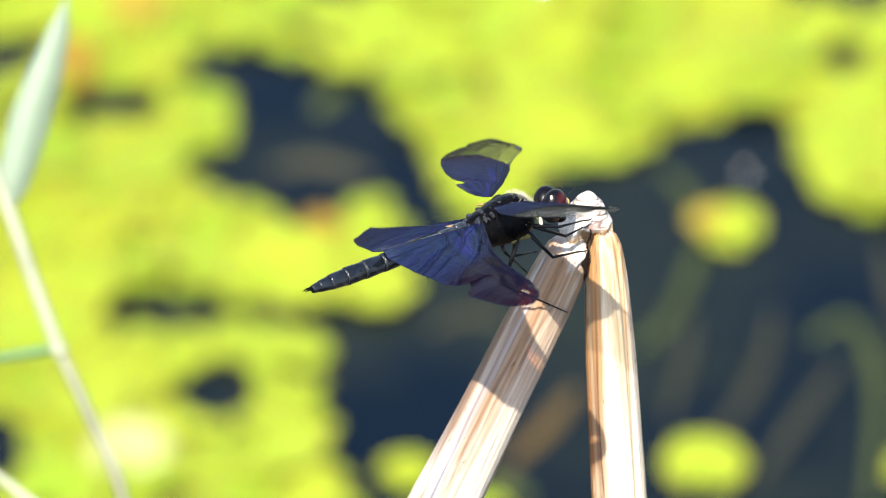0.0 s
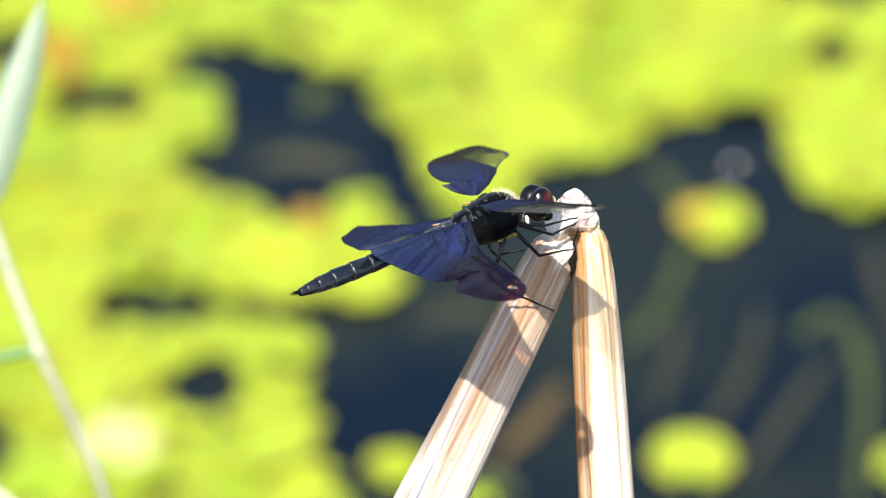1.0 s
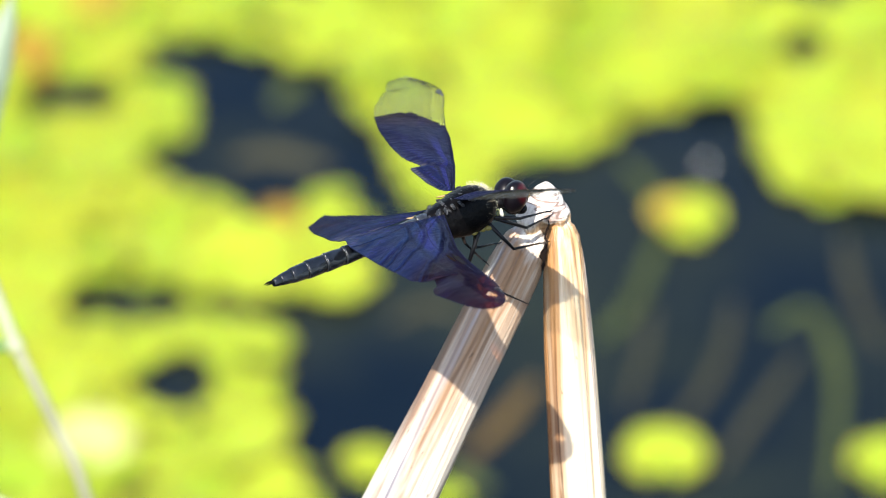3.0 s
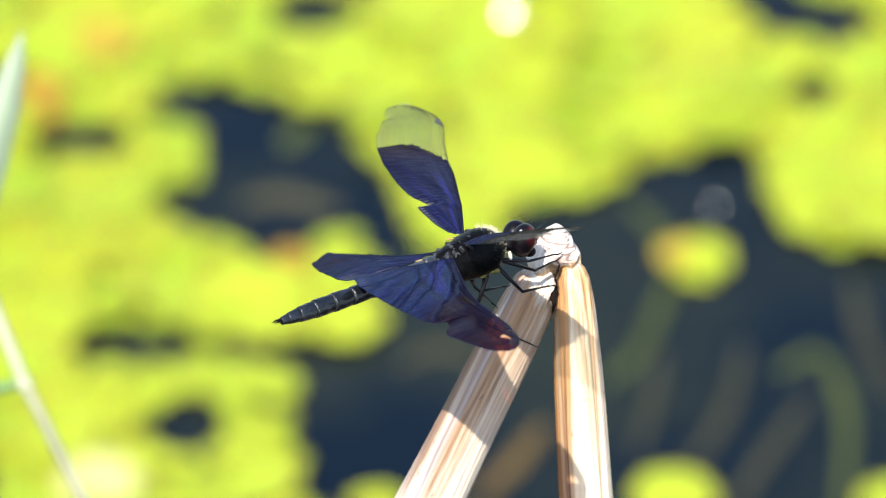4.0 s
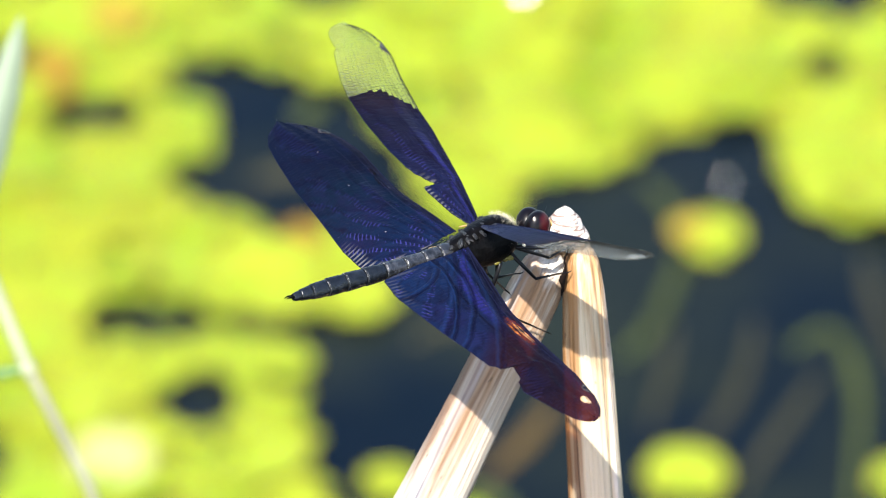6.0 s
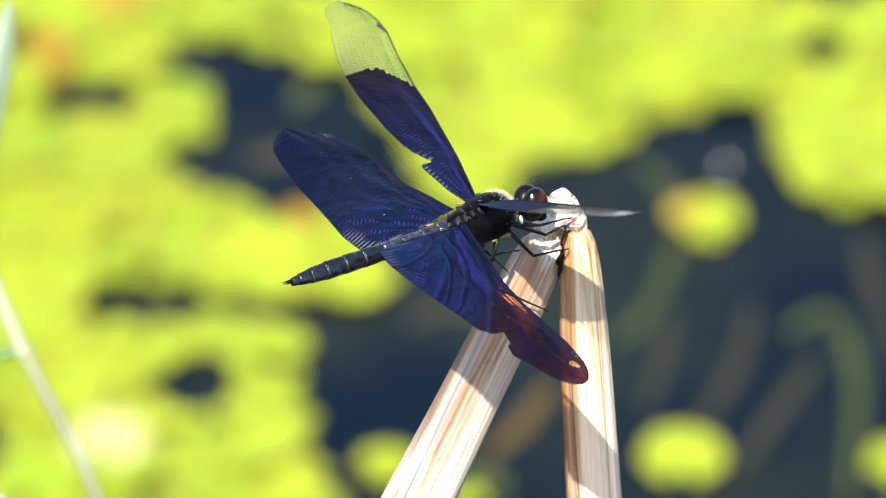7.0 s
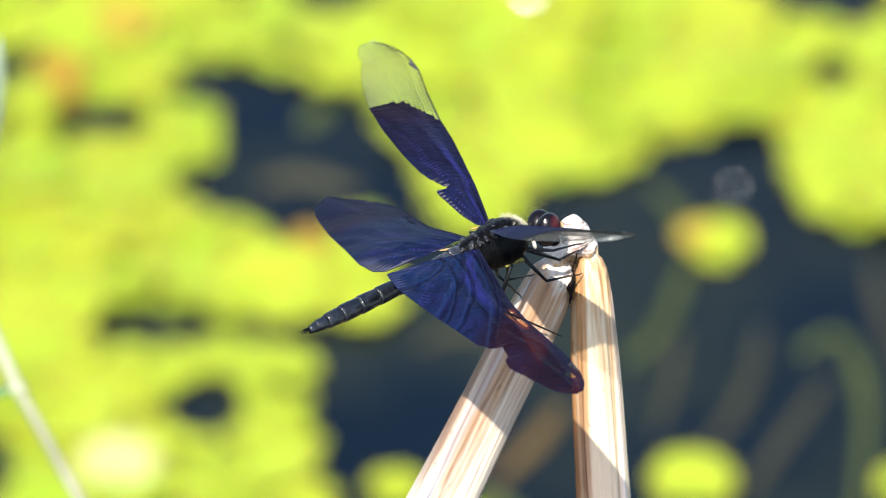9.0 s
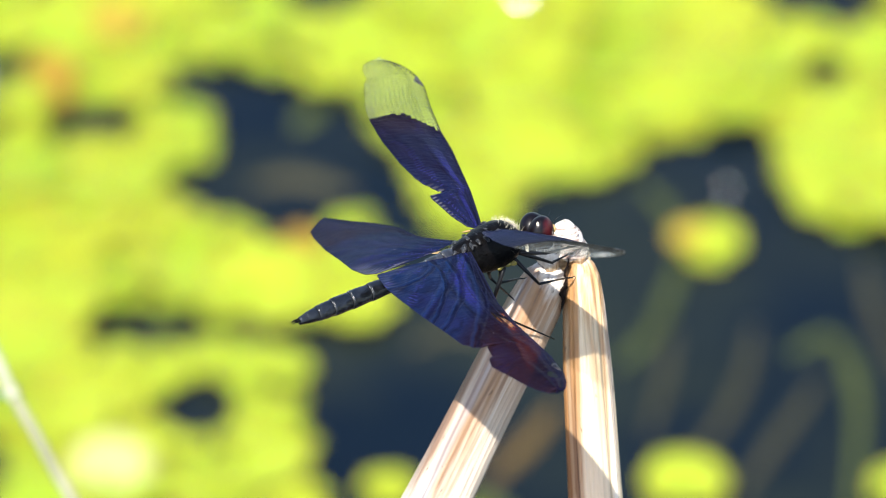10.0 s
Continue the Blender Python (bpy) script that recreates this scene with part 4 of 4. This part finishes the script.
        tube(bm, [p * MM, ((p + q) / 2 + Vector((rnd.uniform(-0.1, 0.1), 0, 0.05))) * MM, q * MM], [0.011 * MM, 0.009 * MM, 0.003 * MM], 3)
    tagged(part("hair", bm, HAIR, thorax, "fine pale hair on the back"), kind="stuff")


def build_head(fly):
    bm = bmesh.new()
    oval(bm, (0.15, 0, -0.5), (1.25, 1.5, 1.6))
    oval(bm, (1.35, 0, -0.2), (0.75, 1.0, 0.95), 16, 10)
    oval(bm, (1.15, 0, -1.5), (0.8, 1.05, 0.7), 16, 10)
    oval(bm, (-1.5, 0, -0.4), (1.0, 0.75, 0.75), 14, 8)
    head = part("head", bm, CHITIN, fly, "shiny black face between large eyes", pose(8.5 * MM, -0.1 * MM, -0.1 * MM, 0, 10, 0))
    for s in (1, -1):
        bm = bmesh.new()
        oval(bm, (0, 0, 0), (1.65, 1.32, 2.0), 36, 22)
        part("eye", bm, EYE_LEFT if s > 0 else EYE_RIGHT, head, "large glossy eye, maroon below and black above", pose(0.0, s * 0.7 * MM, 0.15 * MM, -s * 14, -8, -s * 14))
    for s in (1, -1):
        bm = bmesh.new()
        tube(bm, [Vector((1.5, s * 0.5, 0.7)) * MM, Vector((2.1, s * 0.8, 1.4)) * MM, Vector((2.7, s * 1.2, 1.9)) * MM], [0.06 * MM, 0.035 * MM, 0.012 * MM], 5)
        part("antenna", bm, LEG, head)
    bm = bmesh.new()
    oval(bm, (0, 0, 0), (0.24, 0.22, 0.62), 12, 8)
    part("cheek_mark", bm, HAIR, head, "short white mark behind the eye", pose(-2.2 * MM, -1.2 * MM, -1.4 * MM, 0, -10, 0))
    bm = bmesh.new()
    oval(bm, (0, 0, 0), (0.2, 0.12, 0.4), 12, 8)
    part("eye_spot", bm, HAIR, head, "pale spot on the eye's rear edge", pose(-1.0 * MM, -1.6 * MM, 1.35 * MM, 25, -20, 0))
    bm = bmesh.new()
    oval(bm, (0, 0, 0), (0.22, 0.5, 0.5), 12, 8)
    part("face_patch", bm, BUFF, head, "buff patch on the face", pose(2.0 * MM, -0.35 * MM, 0.2 * MM))


def build_abdomen(fly):
    lengths = [1.6, 2.2, 2.6, 2.75, 2.75, 2.65, 2.5, 2.1, 1.45, 0.95]
    radii = [1.30, 1.20, 1.04, 0.97, 0.97, 1.00, 1.02, 0.98, 0.82, 0.60, 0.42]
    n, x, root = 28, 0.0, None
    for k, (ln, ra, rb) in enumerate(zip(lengths, radii, radii[1:])):
        rings = []
        for t in (0.0, 0.03, 0.08, 0.5, 0.9, 0.97, 1.0):
            r = ra + (rb - ra) * t
            r *= {0.0: 0.84, 0.03: 0.93, 0.08: 0.97, 0.5: 1.03, 0.9: 1.06, 0.97: 1.06, 1.0: 0.90}[t]
            ring = []
            for i in range(n):
                a = 2 * math.pi * i / n
                keel = 1 + 0.14 * max(0, math.sin(a)) ** 6 - 0.06 * max(0, -math.sin(a)) ** 2
                ring.append(Vector((-x - ln * t, r * 0.95 * math.cos(a), r * keel * math.sin(a))) * MM)
            rings.append(ring)
        bm = bmesh.new()
        loft(bm, rings)
        if root is None:
            root = part("abdomen", bm, BLOOM, fly, "slim black abdomen with pale joints")
        else:
            part("segment", bm, BLOOM if k < 4 else CHITIN_GREY, root)
            bm = bmesh.new()
            rings = []
            for dx, gain in ((0.05, 0.93), (0.02, 0.985), (-0.02, 0.985), (-0.05, 0.93)):
                rings.append([Vector((-x + dx, ra * gain * 0.95 * math.cos(2 * math.pi * i / n), ra * gain * (1 + 0.14 * max(0, math.sin(2 * math.pi * i / n)) ** 6) * math.sin(2 * math.pi * i / n))) * MM for i in range(n)])
            loft(bm, rings)
            if k < 8:
                part("joint", bm, RING if k > 1 else SCLERITE, root, "dull grey ring between segments")
                # short pale arcs added where the rims would glint in the sun
                for first, sweep in ((1.8 + 0.35 * math.sin(3 * k), 0.24), (2.75 + 0.3 * math.sin(5 * k), 0.12)):
                    bm = bmesh.new()
                    arc = [first + sweep * i / 5 for i in range(6)]
                    tube(bm, [Vector((-x - 0.06, ra * 0.97 * math.cos(a), ra * 1.03 * (1 + 0.14 * max(0, math.sin(a)) ** 6) * math.sin(a))) * MM for a in arc], [r * MM for r in (0.015, 0.04, 0.06, 0.055, 0.035, 0.01)], 6)
                    part("rim_fleck", bm, RIM_GLINT, root, "pale arc standing in for the glint on a segment's rim")
            else:
                bm.free()
        x += ln
    for s in (1, -1):
        bm = bmesh.new()
        tube(bm, [Vector((-x + 0.2, s * 0.18, 0.15)) * MM, Vector((-x - 0.5, s * 0.3, 0.2)) * MM, Vector((-x - 1.1, s * 0.22, 0.12)) * MM], [0.16 * MM, 0.13 * MM, 0.03 * MM], 6)
        part("tail_clasper", bm, CHITIN, root)
    return root


def build_leg(fly, hip, knee, foot, seed):
    rnd = random.Random(seed)
    bm = bmesh.new()
    h, k, f = Vector(hip), Vector(knee), Vector(foot)
    ankle = k.lerp(f, 0.72)
    tube(bm, [h * MM, h.lerp(k, 0.5) * MM, k * MM], [0.26 * MM, 0.24 * MM, 0.17 * MM], 8)
    tube(bm, [k * MM, k.lerp(ankle, 0.5) * MM, ankle * MM], [0.17 * MM, 0.13 * MM, 0.11 * MM], 8)
    bend = Vector((0.15, 0, -0.12))
    tube(bm, [ankle * MM, (ankle.lerp(f, 0.5) + bend) * MM, f * MM], [0.10 * MM, 0.09 * MM, 0.06 * MM], 6)
    for i in range(7):
        p = k.lerp(ankle, (i + 0.5) / 12)
        d = Vector((rnd.uniform(-0.2, 0.3), rnd.choice((-1, 1)) * 0.6, -0.8)).normalized()
        tube(bm, [p * MM, (p + d * 0.4) * MM], [0.028 * MM, 0.006 * MM], 3)
    return part("leg", bm, LEG, fly)


def build_dragonfly():
    fly = tagged(new("dragonfly"), "black dragonfly with worn blue-violet wings gripping a dry reed", "dragonfly")
    fly.matrix_basis = pose(-11.57 * MM, -9.28 * MM, 557.73 * MM, -15, 0, 35)
    build_thorax(fly)
    build_head(fly)
    abdomen = build_abdomen(fly)
    legs = [((5.0, -1.0, -1.3), (8.2, -1.8, -2.3), (14.4, 0.8, -3.8)), ((5.4, 0.8, -1.6), (9.9, 0.0, -4.4), (14.0, 1.1, -4.5)), ((4.2, -1.3, -1.8), (6.4, -2.2, -5.4), (13.5, 1.2, -7.5)),
            ((3.8, 1.0, -2.4), (3.8, 2.0, -5.3), (8.9, 4.3, -6.8)), ((2.6, -1.3, -2.4), (1.6, 1.6, -8.0), (10.7, 3.3, -14.9)), ((1.8, 1.0, -2.6), (2.9, 2.5, -4.5), (7.5, 5.5, -9.5))]
    for i, (a, b, c) in enumerate(legs):
        build_leg(fly, a, b, c, i)
    wings = [build_wing("forewing", fly, FORE_FRONT, FORE_REAR_TORN, 1, FORE_DARK, True, 1, "torn blue-black forewing with a clear tip", 0.5),
             build_wing("hindwing", fly, HIND_FRONT, HIND_REAR, 1, HIND_DARK, False, 2, "broad blue-violet hindwing", 0.9, -0.3),
             build_wing("hindwing", fly, TORN_HIND_FRONT, TORN_HIND_REAR, -1, TORN_HIND_DARK, False, 3, "broad blue-violet hindwing with a notched edge", 0.7),
             build_wing("forewing", fly, FORE_FRONT, FORE_REAR, -1, FORE_DARK, True, 4, "blue-black forewing with a clear tip", 0.5, 0.0, 1.5)]
    return fly, abdomen, wings


build_water()
build_drowned_stems()
build_pads()
build_far_raft()
build_dew()
build_reed()
grass = build_grass()
fly, abdomen, wings = build_dragonfly()


# ---- what moves ----
def wing_pose(side, hinge, rise, sweep, twist):
    """A wing at its hinge: tip raised, tip swept forward, front edge raised, in degrees."""
    x, y, z = hinge
    turn = Matrix.Rotation(radians(-side * sweep), 4, "Z") @ Matrix.Rotation(radians(side * rise), 4, "X") @ Matrix.Rotation(radians(-twist), 4, "Y")
    return Matrix.Translation(Vector((x, side * y, z)) * MM) @ turn


# seconds, thorax in mm, droop of the abdomen in degrees
BODY = [(0, -11.57, -9.28, 557.73, 0.0), (0.5, -11.44, -9.31, 557.69, 1.5), (1, -11.60, -9.34, 557.64, 1.5), (1.5, -11.58, -9.29, 557.71, 2.5), (2, -11.37, -9.42, 557.51, 1.5),
        (2.5, -11.36, -9.17, 557.90, 2.5), (2.7, -11.31, -9.33, 557.66, 1.5), (3.8, -11.16, -9.30, 557.69, -0.5), (4, -11.41, -9.38, 557.58, -1.0), (4.5, -11.52, -9.23, 557.81, -1.5),
        (5, -11.30, -9.25, 557.77, -4.0), (5.2, -11.36, -9.27, 557.74, -5.5), (5.3, -11.19, -9.18, 557.90, -4.5), (5.5, -11.15, -9.30, 557.70, -5.5), (6, -10.91, -9.64, 557.15, -4.5),
        (6.2, -11.04, -9.40, 557.54, -2.0), (7.3, -10.56, -9.37, 557.59, -2.0), (7.5, -10.38, -9.48, 557.40, -2.5), (8, -10.59, -9.46, 557.44, 0.5), (8.5, -10.73, -9.17, 557.90, 4.0),
        (9, -10.60, -9.29, 557.72, 5.5), (9.5, -10.81, -9.23, 557.82, 5.0), (10, -10.56, -9.15, 557.93, 1.5)]
# seconds, rise, sweep, twist
LEFT_FORE = [(0, -9.2, 38.6, -9.0), (0.5, -8.9, 37.1, -7.1), (1, -10.7, 38.5, -7.8), (1.5, -11.1, 38.5, -6.1), (2, -11.2, 39.1, -7.0), (2.5, -7.0, 37.2, -11.8), (2.7, -2.6, 34.9, -10.9), (3.8, 8.4, 28.3, -14.4),
    (4, 5.6, 30.2, -15.6), (4.5, 7.2, 29.1, -15.0), (5, 8.2, 28.8, -16.0), (5.2, 7.8, 27.8, -15.0), (5.3, 11.9, 24.6, -13.9), (5.5, 19.0, 20.1, -16.9), (6, 24.2, 16.5, -18.2), (6.2, 24.8, 15.4, -17.4),
    (7.3, 23.0, 17.0, -17.2), (7.5, 21.4, 17.3, -16.8), (8, 20.2, 18.5, -17.4), (8.5, 19.3, 20.5, -18.8), (9, 19.2, 20.6, -17.4), (9.5, 14.0, 22.8, -18.0), (10, 15.2, 23.1, -16.6)]
LEFT_HIND = [(0, -19.6, 18.2, 8.0), (0.5, -19.6, 18.3, 8.0), (1, -19.6, 18.5, 8.0), (1.5, -19.6, 18.3, 8.0),
    (2, -19.6, 17.7, 7.5), (2.5, -19.6, 17.3, 7.5), (2.7, -19.2, 17.1, 7.0), (3.8, -17.6, 15.9, 4.5),
    (4, -17.4, 15.7, 4.0), (4.5, -17.8, 15.7, 4.5), (5, -18.2, 15.7, 5.0), (5.2, -17.6, 15.5, 5.5),
    (5.3, -9.6, 13.2, 8.5), (5.5, 6.2, 8.2, 11.0), (6, 15.2, 4.5, 12.3), (6.2, 13.7, 4.4, 13.0), (7.3, 1.9, 7.9, 11.5),
    (7.5, -2.9, 9.3, 10.4), (8, -6.4, 12.0, 9.0), (8.5, -8.3, 12.5, 7.5), (9, -5.6, 12.2, 7.5), (9.5, -8.0, 12.3, 7.6), (10, -10.2, 12.3, 6.0)]
RIGHT_HIND = [(0, 3.4, -13.7, 0.0), (0.5, 3.9, -14.1, 0.0), (1, 4.1, -13.4, 0.0), (1.5, 3.5, -13.4, 0.0), (2, 3.4, -13.9, 0.0), (2.5, 2.0, -13.1, 0.0), (2.7, 1.5, -13.3, -2.9), (3.8, -1.5, -11.2, -3.7),
    (4, -0.2, -11.9, -5.2), (4.5, 0.2, -12.0, -4.1), (5, 1.9, -13.4, -5.6), (5.2, 0.6, -11.3, -4.4), (5.3, -6.4, -7.5, -4.7), (5.5, -16.9, -1.7, -7.2), (6, -21.5, 2.0, -2.0), (6.2, -22.5, 1.7, -5.1),
    (7.3, -15.7, -1.5, -6.1), (7.5, -14.7, -2.2, -7.7), (8, -15.9, -3.0, -5.9), (8.5, -13.5, -4.8, -6.6), (9, -13.2, -4.5, -4.9), (9.5, -13.8, -4.8, -4.9), (10, -11.9, -6.7, -5.8)]
RIGHT_FORE = [(0, 15.1, -12.0, -6.7), (0.5, 15.8, -12.3, -5.2), (1, 15.2, -11.6, -8.6), (1.5, 15.2, -11.5, -5.8), (2, 15.9, -12.6, -4.4), (2.5, 15.2, -12.2, -8.1), (2.7, 16.2, -12.4, -9.0), (3.8, 17.7, -12.4, -3.7),
    (4, 18.3, -12.5, -3.7), (4.5, 19.2, -13.2, -4.1), (5, 20.4, -14.2, -4.5), (5.2, 19.3, -12.4, -7.1), (5.3, 18.8, -11.3, -7.9), (5.5, 15.4, -6.7, -12.7), (6, 8.0, -2.6, -13.5), (6.2, 8.4, -1.6, -13.1),
    (7.3, 12.8, -4.6, -12.3), (7.5, 12.8, -5.5, -9.9), (8, 12.5, -7.1, -9.6), (8.5, 13.9, -8.0, -8.9), (9, 13.8, -7.8, -8.4), (9.5, 10.2, -7.3, -12.1), (10, 11.2, -8.6, -11.7)]
# seconds, sideways and downward sway of the grass in mm, lean in degrees
SWAY = [(0, 0.26, 0.93, -0.5), (0.5, 0.11, 0.76, -0.8), (1, -0.7, 1.56, -1.2), (1.5, 0.0, 0.9, -1.6), (2, 0.39, 1.46, -1.9), (2.5, 0.03, 1.29, -2.1), (2.7, 0.01, 1.5, -2.1), (3.8, -0.15, 0.96, -2.2),
        (4, -0.07, 1.0, -2.2), (4.5, -0.6, 1.43, -2.4), (5, -1.2, 1.7, -2.7), (5.5, -0.78, 1.67, -2.8), (6, -1.03, 1.69, -3.0), (6.2, -1.1, 1.5, -3.1), (7.5, -1.94, 2.12, -4.3), (8, -2.6, 2.9, -4.6),
        (8.5, -1.18, 1.5, -3.8), (9, -3.5, 3.5, -4.7), (9.5, -3.3, 3.1, -4.7), (10, -3.3, 3.57, -5.0)]


def motions():
    walk(fly, [(t, pose(x * MM, y * MM, z * MM, -15, 0, 35)) for t, x, y, z, _ in BODY])
    walk(abdomen, [(t, pose(-3.0 * MM, 0, 0.3 * MM, 0, -a, 0)) for t, _, _, _, a in BODY])
    for wing, rows, side, hinge in ((wings[0], LEFT_FORE, 1, FORE_HINGE), (wings[1], LEFT_HIND, 1, HIND_HINGE), (wings[2], RIGHT_HIND, -1, HIND_HINGE), (wings[3], RIGHT_FORE, -1, FORE_HINGE)):
        walk(wing, [(t, wing_pose(side, hinge, a, b, c)) for t, a, b, c in rows])
    away = Vector((0, 0.848, -0.53))
    walk(grass, [(t, pose(-0.0709 + s * MM, 0.1623 - 0.53 * d * MM, 0.4323 - 0.85 * d * MM) @ Matrix.Rotation(radians(a), 4, away)) for t, s, d, a in SWAY])


motions()
